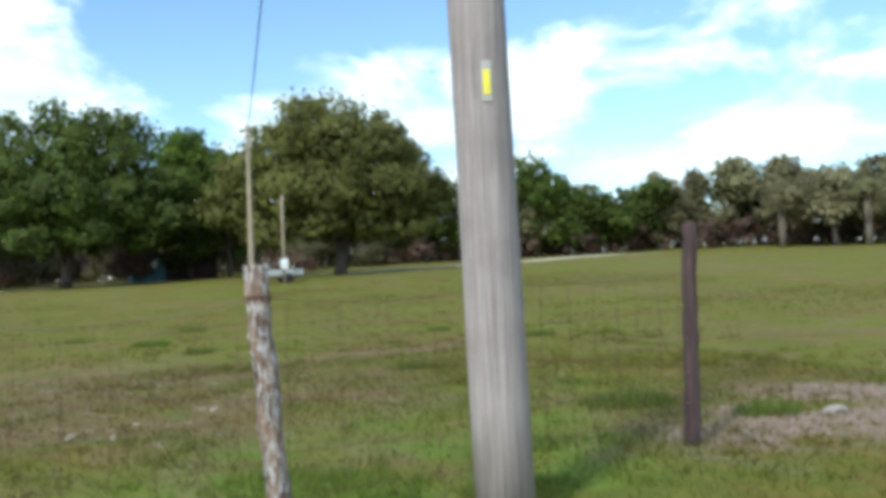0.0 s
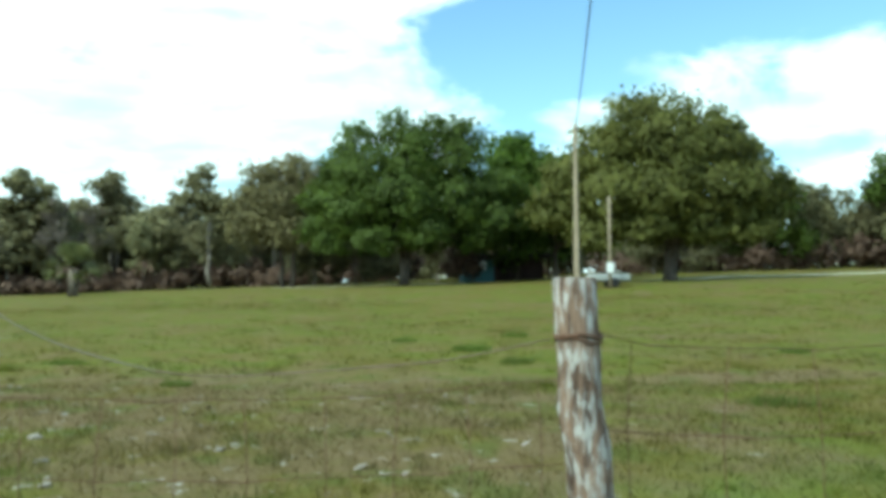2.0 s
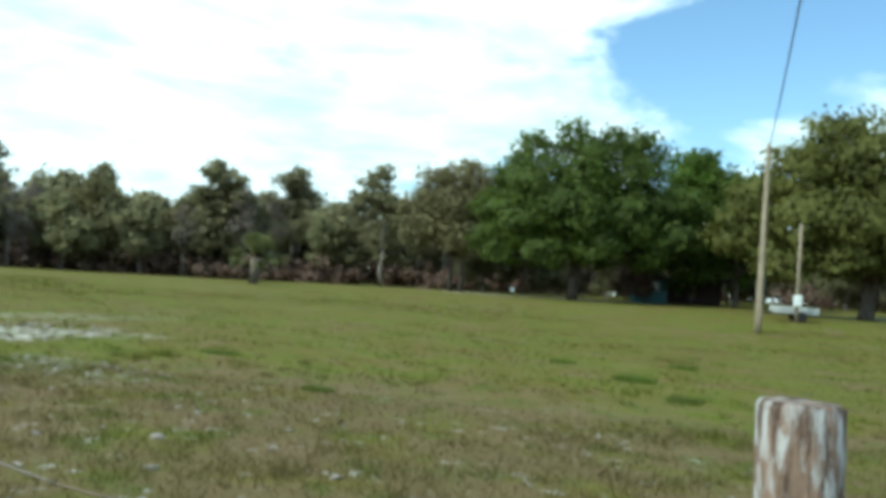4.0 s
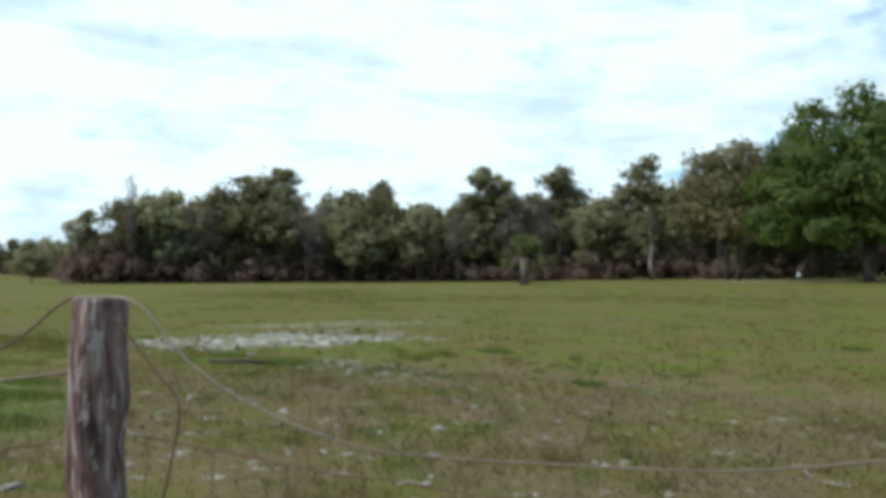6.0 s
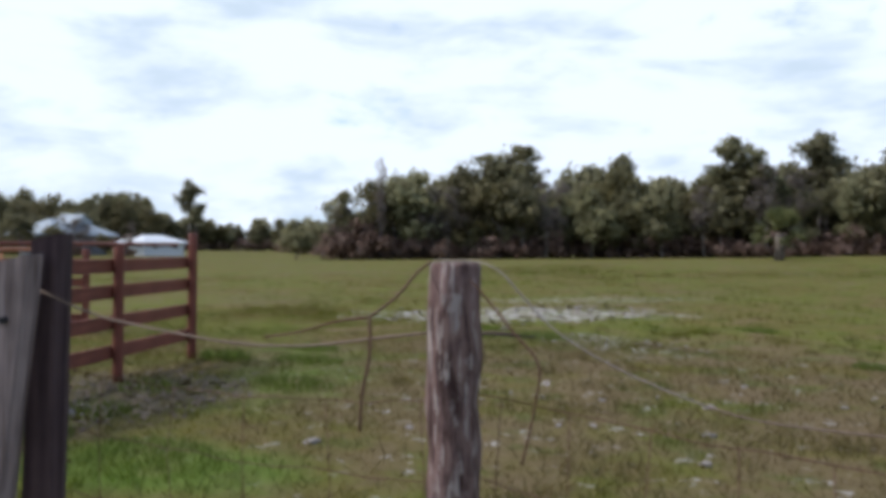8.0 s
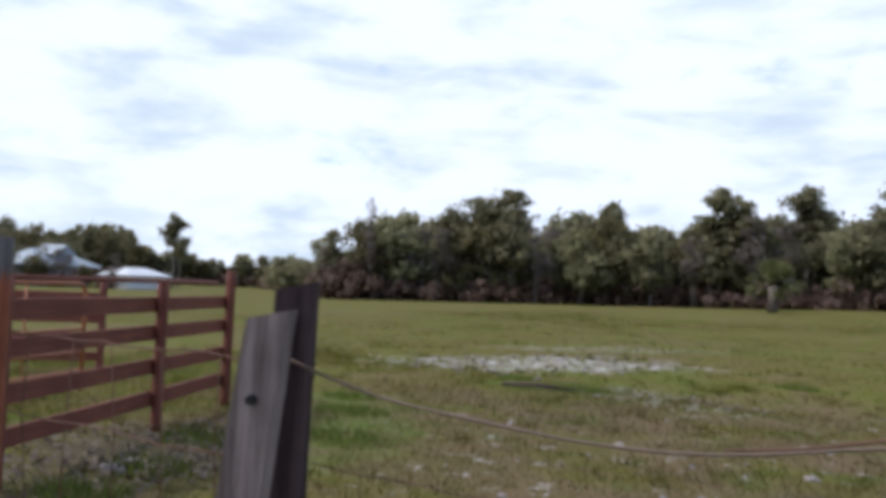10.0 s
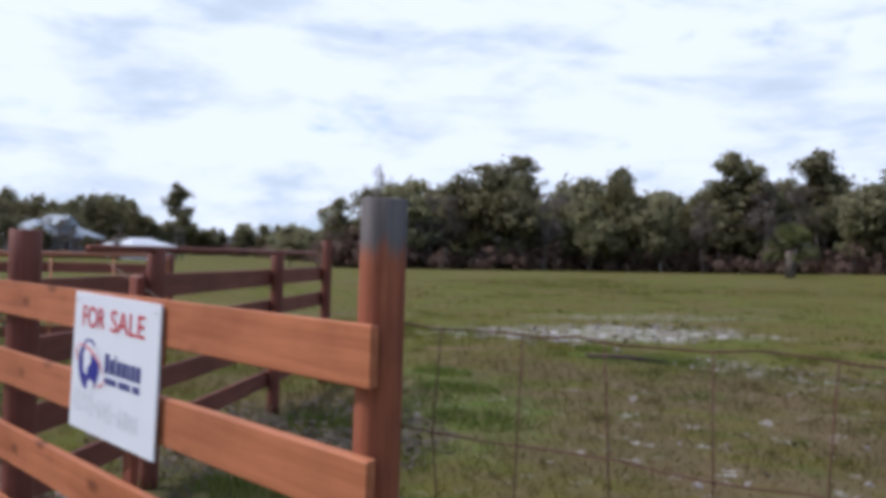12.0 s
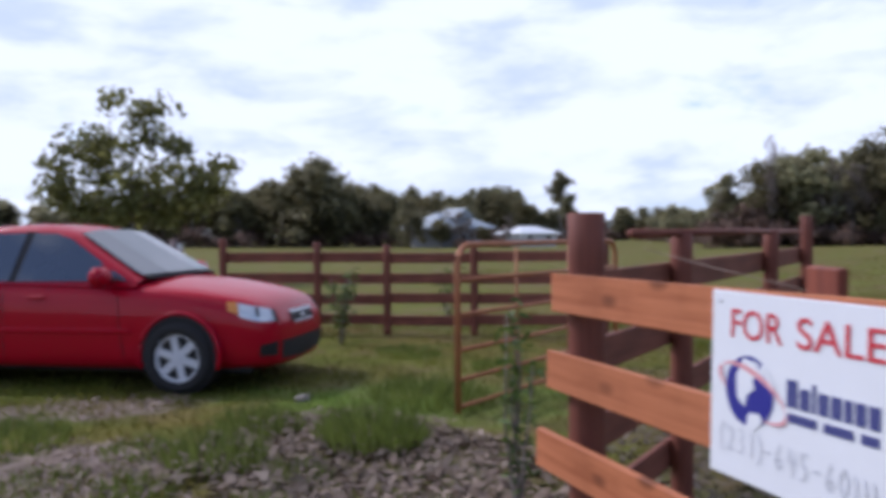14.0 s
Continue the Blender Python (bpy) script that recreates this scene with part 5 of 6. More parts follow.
def crown_mesh(name, lobes, leaves, size, seed, material, inner=0.35, loose=0.19, mess=0.55):
    """Leaves in clumps over a set of lobes (x, y, z, radius, flatness): uneven outline, gaps between clumps."""
    rng = np.random.default_rng(seed)
    vol = np.array([l[3] ** 2 for l in lobes])
    share = (leaves * vol / vol.sum()).astype(int) + 8
    cs, us, ws, ns = [], [], [], []
    for (x, y, z, r, f), n in zip(lobes, share):
        k = max(5, int(n / 26))
        d = rng.normal(size=(k, 3))
        d /= np.linalg.norm(d, axis=1)[:, None]
        rad = r * (inner + (1.04 - inner) * rng.uniform(0, 1, k) ** 0.45)
        cc = d * rad[:, None]
        idx = rng.integers(0, k, n)
        p = cc[idx] + rng.normal(0, loose * r + 0.10, (n, 3))
        p[:, 2] *= f
        out = p / (np.linalg.norm(p, axis=1)[:, None] + 1e-6)
        u = rng.normal(size=(n, 3))
        u -= out * (u * out).sum(1)[:, None] * 0.7
        u /= np.linalg.norm(u, axis=1)[:, None]
        w = np.cross(out + rng.normal(0, 0.5, (n, 3)), u)
        w /= np.linalg.norm(w, axis=1)[:, None] + 1e-6
        s = size * rng.uniform(0.55, 1.35, n)[:, None]
        cs.append(p + np.array([x, y, z]))
        us.append(u * s)
        ws.append(w * s * 0.62)
        flip = (np.cross(us[-1], ws[-1]) * out).sum(1) < 0
        ws[-1][flip] *= -1
        ns.append(out * 0.9 + rng.normal(0, mess, (n, 3)) + np.array([0, 0, 0.25]))
    me = quads_mesh(name, np.concatenate(cs), np.concatenate(us), np.concatenate(ws), material)
    nn = np.concatenate(ns)
    nn /= np.linalg.norm(nn, axis=1)[:, None]
    me.polygons.foreach_set("use_smooth", [True] * len(me.polygons))
    me.normals_split_custom_set_from_vertices([tuple(v) for v in np.repeat(nn, 4, axis=0)])
    return me


def make_tree(x, y, lobes, leaves, size, seed, leaf, label, trunk_r=0.25, trunk_h=None, stems=1, name="tree", group="", category="tree", bark=None, turn=0.0, loose=0.19, mess=0.55):
    rng = random.Random(seed)
    t = thing(name, label, category, pose(x, y, ground_z(x, y), 0, 0, turn), group)
    chunks = []
    low = min(l[2] - l[3] * 0.4 for l in lobes)
    top = trunk_h or max(l[2] for l in lobes) * 0.75
    for s in range(stems):
        bx, by = (rng.uniform(-0.6, 0.6), rng.uniform(-0.6, 0.6)) if stems > 1 else (0, 0)
        fork = Vector((bx * 1.6, by * 1.6, max(low, 0.9)))
        chunks.append(limb((bx, by, -0.1), fork, trunk_r, trunk_r * 0.75, rng, 4, 0.08))
        chunks.append(limb(fork, (bx * 2, by * 2, top), trunk_r * 0.75, trunk_r * 0.25, rng, 5, 0.08))
        for l in lobes:
            if rng.random() < 0.75:
                chunks.append(limb(fork.lerp(Vector((bx * 2, by * 2, top)), rng.uniform(0, 0.5)), (l[0], l[1], l[2]), trunk_r * 0.42, trunk_r * 0.08, rng, 4, 0.16))
    vs, fs = join_data(chunks)
    place("trunk", mesh_of("trunk", vs, fs, bark or M_TRUNK, True), t)
    place("crown", crown_mesh("crown", lobes, leaves, size, seed, leaf, 0.35, loose, mess), t)
    return t


def lobes_in(seed, n, w, d, z0, z1, r0, r1, flat=0.8, dome=1.0):
    """Lobes spread through a rounded crown."""
    rng = random.Random(seed)
    out = []
    for i in range(n):
        z = rng.uniform(z0, z1)
        k = (z - z0) / (z1 - z0)
        wide = math.sqrt(max(0.08, 1 - (k * dome) ** 2.2))
        a, q = rng.uniform(0, 2 * math.pi), math.sqrt(rng.uniform(0.05, 1))
        out.append((w * wide * q * math.cos(a), d * wide * q * math.sin(a), z, rng.uniform(r0, r1), flat))
    return out


# big green oak
g = ground_z(-0.9, 62.7)
oak = [(-3.2, 0, 10.5, 1.7, 0.95), (-4.6, 0.6, 9.0, 1.7, 0.8), (0.0, 0, 11.5, 1.75, 0.95), (2.9, 0.4, 11.4, 1.6, 0.9), (0.8, -1.5, 9.4, 2.5, 0.8), (-2.2, -1.8, 8.0, 2.6, 0.8), (3.9, -0.6, 8.6, 2.3, 0.8), (4.6, 0.4, 10.9, 1.7, 0.95), (-5.6, 0, 6.4, 2.0, 0.7), (-3.4, -2.6, 5.2, 2.5, 0.65), (0.4, -3.2, 6.0, 2.9, 0.7), (4.4, -1.5, 5.8, 2.7, 0.7), (6.2, 0.8, 6.8, 2.3, 0.75), (2.2, -3.0, 3.7, 2.2, 0.55), (-1.6, -3.0, 3.3, 2.0, 0.55), (-6.0, -0.6, 4.2, 1.8, 0.6), (-4.6, -2.0, 3.2, 1.7, 0.55), (0.2, 2.5, 8.0, 3.2, 0.8), (5.6, -1, 3.8, 2.1, 0.6), (7.4, -0.5, 4.6, 1.9, 0.7), (-4.6, 2.2, 7.0, 2.4, 0.8), (8.0, 0.6, 7.4, 1.7, 0.8)]
make_tree(-0.9, 62.7, oak, 36000, 0.20, 101, M_OAK, "broad bright-green oak with several stems across the pasture", 0.32, stems=3, name="oak_tree", bark=M_OAKBARK, loose=0.11, mess=0.28)
make_tree(8.2, 70.0, lobes_in(102, 17, 4.4, 3.5, 3.2, 10.8, 1.5, 2.2), 7400, 0.25, 102, M_OAK, "green oak behind a dark house", 0.25, name="oak_tree", bark=M_OAKBARK)
make_tree(11.0, 66.5, lobes_in(103, 15, 3.6, 3.0, 2.2, 9.2, 1.4, 2.1), 6600, 0.24, 103, M_OAK, "green oak beside a larger olive one", 0.22, name="oak_tree", bark=M_OAKBARK)
big = [(-2.2, 0, 10.6, 2.2, 0.9), (-0.4, 0.2, 11.0, 2.1, 0.9), (1.2, 0.2, 9.0, 1.7, 0.9), (2.7, 0, 10.8, 1.5, 1.0), (4.3, 0.2, 9.6, 1.6, 0.9), (5.6, 0.2, 8.2, 1.6, 0.9), (3.0, -1.5, 8.6, 2.3, 0.8), (0.2, -1.6, 8.8, 2.7, 0.85), (-3.8, -0.8, 8.6, 2.4, 0.8), (-5.4, 0, 7.0, 2.3, 0.75), (-6.6, 0.3, 5.0, 2.2, 0.7), (-3.6, -2.6, 5.6, 2.6, 0.7), (-0.6, -3.2, 5.8, 2.8, 0.7), (2.8, -3.0, 5.8, 2.5, 0.7), (5.6, -1.2, 6.2, 2.3, 0.75), (6.9, 0, 4.9, 1.9, 0.7), (4.6, -2.2, 3.6, 2.0, 0.6), (-4.6, -2.4, 3.2, 2.0, 0.55), (-1.6, -2.8, 3.3, 1.9, 0.5), (1.6, -2.6, 3.4, 1.8, 0.5), (0, 2.8, 7.4, 3.4, 0.8)]
big = [(x, y, z * 0.955, r * 0.97, f) for x, y, z, r, f in big]
make_tree(16.6, 54.3, big, 36000, 0.19, 104, M_GOLD, "large spreading oak with olive spring leaves beside a service pole", 0.40, stems=3, name="oak_tree", bark=M_OAKBARK, loose=0.11, mess=0.28)
rus = [(-1.6, 0, 8.9, 2.0, 0.8), (1.0, 0.3, 9.6, 1.9, 0.8), (2.6, 0, 8.4, 1.9, 0.8), (-3.0, 0, 7.0, 2.0, 0.75), (0, -1.4, 7.0, 2.6, 0.8), (3.2, -0.6, 6.0, 2.1, 0.8), (-2.4, -1.2, 5.0, 2.2, 0.7), (1.0, -1.8, 4.6, 2.3, 0.7), (0, 1.5, 6.5, 2.6, 0.8)]
make_tree(-11.2, 70.6, rus, 14000, 0.21, 105, M_RUST, "russet-leaved oak at the edge of the wood", 0.26, stems=2, name="oak_tree", bark=M_OAKBARK)

# variants for the woods, then copies along their edges
WOODS = []


def wood_tree(*a, **kw):
    return make_tree(*a, mess=0.9, **kw)


def variant(kind, seed):
    rng = random.Random(seed)
    if kind == "pine":
        h = 10.0
        lob = [(rng.uniform(-1.3, 1.3), rng.uniform(-1.3, 1.3), h * rng.uniform(0.62, 0.97), rng.uniform(0.8, 1.35), 0.62) for _ in range(9)]
        lob += [(rng.uniform(-0.5, 0.5), rng.uniform(-0.5, 0.5), h * 0.96, 0.9, 0.7)]
        return wood_tree(0, 0, lob, 2400, 0.21, seed, M_PINE, "tall slash pine with a bare trunk at the wood's edge", 0.17, h * 0.93, name="pine_tree", group="trees of the wood")
    if kind == "greyg":
        return wood_tree(0, 0, lobes_in(seed, 10, 2.5, 2.3, 3.0, 8.4, 1.2, 2.0), 3600, 0.27, seed, M_GREYG, "grey-green young tree in the wood's edge", 0.14, name="tree", group="trees of the wood")
    if kind == "rust":
        return wood_tree(0, 0, lobes_in(seed, 9, 2.6, 2.4, 2.6, 7.6, 1.2, 2.0), 3400, 0.26, seed, M_RUST, "russet-leaved tree in the wood's edge", 0.15, name="tree", group="trees of the wood")
    if kind == "dark":
        return wood_tree(0, 0, lobes_in(seed, 11, 2.7, 2.5, 2.0, 8.0, 1.3, 2.1), 3600, 0.26, seed, M_PINE, "dark evergreen tree in the wood's edge", 0.18, name="tree", group="trees of the wood")
    if kind == "scrub":
        return wood_tree(0, 0, lobes_in(seed, 9, 2.8, 1.6, 0.5, 2.3, 0.7, 1.2, 0.7), 1700, 0.20, seed, M_SCRUB, "dark understorey scrub below the trees", 0.06, 1.5, name="shrub", group="scrub below the trees", category="shrub")
    if kind == "thin":
        return wood_tree(0, 0, lobes_in(seed, 6, 1.3, 1.2, 5.0, 8.8, 0.7, 1.2), 900, 0.19, seed, M_GREYG, "slim pale-trunked tree with a thin grey-green crown", 0.15, name="tree", group="trees of the wood")
    return wood_tree(0, 0, lobes_in(seed, 9, 1.9, 1.8, 3.0, 8.6, 0.8, 1.4), 1100, 0.16, seed, M_TWIG, "bare grey-brown tree with fine twigs", 0.12, name="bare_tree", group="trees of the wood")


KINDS = {k: [variant(k, 200 + 10 * i + j) for j in range(c)] for i, (k, c) in enumerate([("pine", 3), ("greyg", 3), ("rust", 2), ("dark", 3), ("scrub", 3), ("bare", 2), ("thin", 3)])}
USED = set()


FAR = []


def plant(kind, x, y, height, turn, wide=1.0, pick=0, far=False):
    """Stands a tree of a kind at a place, scaled to its height."""
    base = {"pine": 10.2, "greyg": 9.2, "rust": 8.6, "dark": 9.0, "scrub": 2.8, "bare": 9.2, "thin": 9.4}[kind]
    src = KINDS[kind][pick % len(KINDS[kind])]
    s = height / base
    m = pose(x, y, ground_z(x, y) - 0.05, 0, 0, turn)
    if far:
        FAR.append((src, m @ Matrix.Diagonal((s * wide, s * wide, s, 1))))
        return
    if src.name in USED:
        ob = copy_thing(src, m)
    else:
        USED.add(src.name)
        ob = src
        ob.matrix_basis = m
    ob.scale = (s * wide, s * wide, s)


# single trees that stand out of the wood's skyline
for i, (kind, x, y, h, w) in enumerate([("pine", -20.8, 81.3, 11.6, 0.95), ("pine", -33.0, 87.5, 12.3, 1.0), ("dark", -38.0, 79.5, 11.3, 1.0), ("pine", -38.6, 80.2, 11.5, 1.2), ("dark", -56.9, 66.3, 11.0, 0.85), ("pine", -57.2, 66.8, 11.8, 1.1),
                                        ("dark", -60.2, 63.4, 9.9, 0.9), ("pine", -49.0, 75.0, 10.6, 0.8), ("greyg", -62.3, 58.0, 9.2, 1.1), ("bare", -62.2, 53.2, 10.2, 0.35), ("bare", -66.9, 52.2, 5.6, 1.2), ("rust", -68.0, 52.6, 5.2, 1.1), ("greyg", -74.6, 51.6, 4.6, 1.3),
                                        ("scrub", -65.6, 51.6, 3.7, 0.9), ("scrub", -63.8, 53.0, 4.2, 0.8), ("pine", -26.5, 86.0, 9.6, 0.8), ("pine", -105.9, 54.8, 10.0, 0.75), ("pine", -103.5, 54.5, 6.6, 0.7)]):
    plant(kind, x, y, h * (1.03 if kind == "pine" else 1.0), 37 * i, w * (1.2 if kind == "pine" else 1.0), i)


SCRUB = []


def wood_edge(line, step, rows, kinds, hmin, hmax, seed, scrub=True, depth=5.5, jitter=1.6, far=False):
    rng = random.Random(seed)
    for (ax, ay), (bx, by) in zip(line[:-1], line[1:]):
        L = math.hypot(bx - ax, by - ay)
        nx, ny = -(by - ay) / L, (bx - ax) / L
        if nx * ax + ny * ay < 0:
            nx, ny = -nx, -ny
        n = max(1, int(L / step))
        for i in range(n):
            k = (i + rng.uniform(0.2, 0.8)) / n
            for r in range(rows):
                o = depth * r + rng.uniform(-jitter, jitter)
                x, y = ax + (bx - ax) * k + nx * o + rng.uniform(-1, 1), ay + (by - ay) * k + ny * o
                plant(rng.choice(kinds), x, y, rng.uniform(hmin, hmax) * (1 + 0.05 * r) * rng.choice((0.8, 0.95, 1.0, 1.05)), rng.uniform(0, 360), rng.uniform(0.7, 1.12), rng.randint(0, 9), far)
            if scrub:
                for q in range(3):
                    kk = (i + rng.uniform(0, 1)) / n
                    sx, sy, sh = ax + (bx - ax) * kk + nx * rng.uniform(-3, 4), ay + (by - ay) * kk + ny * rng.uniform(-3, 4), rng.uniform(2.2, 3.4)
                    for _ in range(4):
                        r = rng.uniform(0.7, 1.2)
                        SCRUB.append((sx + rng.uniform(-2.2, 2.2), sy + rng.uniform(-1.5, 1.5), ground_z(sx, sy) + rng.uniform(0.3, max(0.4, sh - r)), r, 0.75))


wood_edge([(-5, 84), (-14, 82), (-25, 82.5), (-36, 79), (-46, 72.5), (-57, 62.5), (-66, 54.5), (-70, 53)], 2.3, 3, ["greyg", "thin", "bare", "bare", "rust", "greyg", "thin", "greyg"], 7.2, 9.2, 301)
wood_edge([(-4, 108), (-26, 106), (-48, 97), (-66, 82), (-80, 68)], 2.6, 1, ["greyg", "dark"], 9.6, 11.0, 316, False, far=True)
wood_edge([(-3, 98), (-25, 97), (-43, 89), (-60, 75), (-73, 63)], 2.0, 1, ["greyg", "dark", "greyg"], 8.0, 9.8, 309, far=True)
wood_edge([(-100, 75), (-130, 92), (-152, 100)], 1.9, 2, ["greyg", "dark", "rust"], 4.5, 5.6, 302, far=True)
wood_edge([(-178, 62), (-168, 95), (-150, 128)], 2.3, 2, ["greyg", "dark", "rust"], 6.2, 7.8, 306, far=True)
wood_edge([(-122, -30), (-124, -8), (-125, 8)], 3.2, 3, ["dark", "rust", "greyg"], 5.0, 7.0, 303, far=True)
wood_edge([(-125, 6), (-119, 16), (-118, 28), (-121, 42), (-117, 55)], 2.6, 3, ["dark", "dark", "rust", "pine"], 7.0, 9.4, 304)
plant("dark", -117.3, 22.7, 12.2, 20, 1.3, 1)
wood_edge([(-6, 92), (8, 90), (22, 86)], 2.6, 2, ["dark", "greyg", "dark"], 6.5, 8.5, 307)
wood_edge([(22, 80), (33, 77), (42, 74), (50, 73), (58, 66), (66, 52), (74, 36)], 3.6, 2, ["greyg", "dark", "dark"], 6.8, 8.4, 305)
wood_edge([(24, 90), (40, 86), (56, 81), (67, 70), (77, 56), (86, 38)], 2.6, 1, ["dark", "greyg"], 4.5, 6.2, 312, far=True)
wood_edge([(-12, 89), (-24, 89)], 2.2, 1, ["greyg"], 7.6, 8.6, 314, False)
tagged(place("understorey_scrub", crown_mesh("understorey_scrub", SCRUB, 150000, 0.24, 311, M_SCRUB)), "dark brown understorey scrub below the trees", "scrub", kind="stuff")
wood_edge([(-108, 31), (-109, 44)], 3.0, 1, ["dark", "rust"], 5.5, 7.5, 313, False)
for i, (kind, x, y, h, w) in enumerate([("bare", -97.5, 34.9, 4.8, 0.9), ("bare", -96.5, 37.6, 3.6, 1.0), ("rust", -97.0, 39.4, 2.8, 1.0), ("bare", -95.5, 42.2, 4.2, 0.9), ("dark", -99.5, 31.0, 4.6, 1.0), ("rust", -97.2, 33.8, 3.6, 0.9), ("bare", -96.8, 36.2, 4.6, 1.1), ("scrub", -95.0, 35.5, 1.3, 1.0), ("scrub", -94.0, 40.5, 1.4, 1.0)]):
    plant(kind, x, y, h, 71 * i, w, i)


def far_woods():
    """The distant trees as one piece: trunks and thinned crowns of the kinds above."""
    rng = np.random.default_rng(77)
    verts, quads, mats, nors, slot, base = [], [], [], [], {}, 0
    for src, m in FAR:
        mm = np.array(m)
        for ch in src.children:
            me = ch.data
            co = np.empty(len(me.vertices) * 3)
            me.vertices.foreach_get("co", co)
            co = co.reshape(-1, 3)
            k = slot.setdefault(me.materials[0].name, (len(slot), me.materials[0]))[0]
            if ch.name.startswith("crown"):
                q = co.reshape(-1, 4, 3)[::3]
                c = q.mean(1, keepdims=True)
                q = c + (q - c) * 1.65
                n = c[:, 0] - np.array([0, 0, 5.0])
                n = n / (np.linalg.norm(n, axis=1)[:, None] + 1e-6) + rng.normal(0, 0.6, n.shape) + np.array([0, 0, 0.25])
                nors.append(np.repeat(n / np.linalg.norm(n, axis=1)[:, None], 4, axis=0))
                f = np.arange(len(q) * 4).reshape(-1, 4)
                co = q.reshape(-1, 3)
            else:
                f = np.array([p.vertices[:] for p in me.polygons if len(p.vertices) == 4])
                nors.append(np.zeros((len(co), 3)))
            verts.append(co @ mm[:3, :3].T + mm[:3, 3])
            quads.append(f + base)
            mats.append(np.full(len(f), k))
            base += len(co)
    v, f = np.concatenate(verts), np.concatenate(quads)
    me = bpy.data.meshes.new("far_woods")
    me.vertices.add(len(v))
    me.vertices.foreach_set("co", v.ravel())
    me.loops.add(len(f) * 4)
    me.loops.foreach_set("vertex_index", f.ravel())
    me.polygons.add(len(f))
    me.polygons.foreach_set("loop_start", np.arange(0, len(f) * 4, 4))
    me.polygons.foreach_set("loop_total", np.full(len(f), 4))
    for k, mat in sorted(slot.values(), key=lambda p: p[0]):
        me.materials.append(mat)
    me.polygons.foreach_set("material_index", np.concatenate(mats))
    me.polygons.foreach_set("use_smooth", np.ones(len(f), dtype=bool))
    me.update(calc_edges=True)
    me.normals_split_custom_set_from_vertices([tuple(n) for n in np.concatenate(nors)])
    tagged(place("far_woods", me), "distant mixed grey-green and russet woods along the horizon", "woods", kind="stuff")


far_woods()
make_tree(41.5, 73.0, lobes_in(131, 13, 3.6, 3.2, 2.2, 8.4, 1.4, 2.1), 4200, 0.27, 131, M_OAK, "round green oak at the far edge of the pasture", 0.25, name="oak_tree", bark=M_OAKBARK)
make_tree(47.0, 71.5, lobes_in(132, 12, 3.8, 3.2, 1.8, 5.8, 1.3, 1.9), 4000, 0.27, 132, M_OAK, "low green oak at the far edge of the pasture", 0.22, name="oak_tree", bark=M_OAKBARK)
make_tree(53.6, 70.5, lobes_in(133, 12, 3.6, 3.2, 1.6, 6.0, 1.3, 1.9), 4000, 0.27, 133, M_OAK, "low green oak at the far edge of the pasture", 0.22, name="oak_tree", bark=M_OAKBARK)
make_tree(30.5, 75.0, lobes_in(134, 12, 4.0, 3.2, 1.8, 7.2, 1.4, 2.0), 4200, 0.27, 134, M_OAK, "green oak behind the sandy drive", 0.22, name="oak_tree", bark=M_OAKBARK)
make_tree(61.0, 54.5, lobes_in(135, 12, 4.2, 3.2, 2.6, 6.0, 1.3, 1.9), 4000, 0.27, 135, M_GREYG, "spreading grey-green tree at the pasture's edge", 0.2, stems=2)
make_tree(65.5, 49.0, lobes_in(136, 12, 4.2, 3.2, 2.4, 6.2, 1.3, 1.9), 4000, 0.27, 136, M_GREYG, "spreading grey-green tree at the pasture's edge", 0.2, stems=2)


# ---- cabbage palms ----
def palm(x, y, trunk_h, r, spread, seed, leafmat, label):
    rng = random.Random(seed)
    t = thing("palm_tree", label, "palm tree", pose(x, y, ground_z(x, y)))
    tube("trunk", [(0, 0, -0.1), (0.05, 0, trunk_h * 0.5), (0, 0, trunk_h)], [r * 1.1, r, r * 0.9], M_PALMBARK, t, 10, rough=0.12, rng=rng)
    cs, us, ws = [], [], []
    for i in range(46):
        a, e = rng.uniform(0, 2 * math.pi), rng.uniform(-0.5, 1.3)
        d = Vector((math.cos(a) * math.cos(e), math.sin(a) * math.cos(e), math.sin(e)))
        root = Vector((0, 0, trunk_h)) + d * spread * 0.45
        for q in range(9):
            s = Vector((rng.uniform(-1, 1), rng.uniform(-1, 1), rng.uniform(-0.9, 0.5))) * 0.55
            tip = (d + s).normalized() * spread * 0.5
            c = root + tip * 0.5
            u = tip * 0.5
            w = u.cross(Vector((0, 0, 1)) + s).normalized() * 0.09
            cs.append(c), us.append(u), ws.append(w)
    place("fronds", quads_mesh("fronds", np.array(cs), np.array(us), np.array(ws), leafmat), t)


palm(-21.8, 54.0, 1.75, 0.33, 2.05, 1, M_PALM, "short stout cabbage palm standing in the pasture")
palm(57.0, 56.5, 4.2, 0.3, 2.0, 2, M_GREYG, "cabbage palm at the pasture's edge")
palm(60.5, 50.5, 3.8, 0.3, 2.0, 3, M_GREYG, "cabbage palm at the pasture's edge")
palm(63.5, 47.5, 4.4, 0.3, 2.0, 4, M_GREYG, "cabbage palm at the pasture's edge")

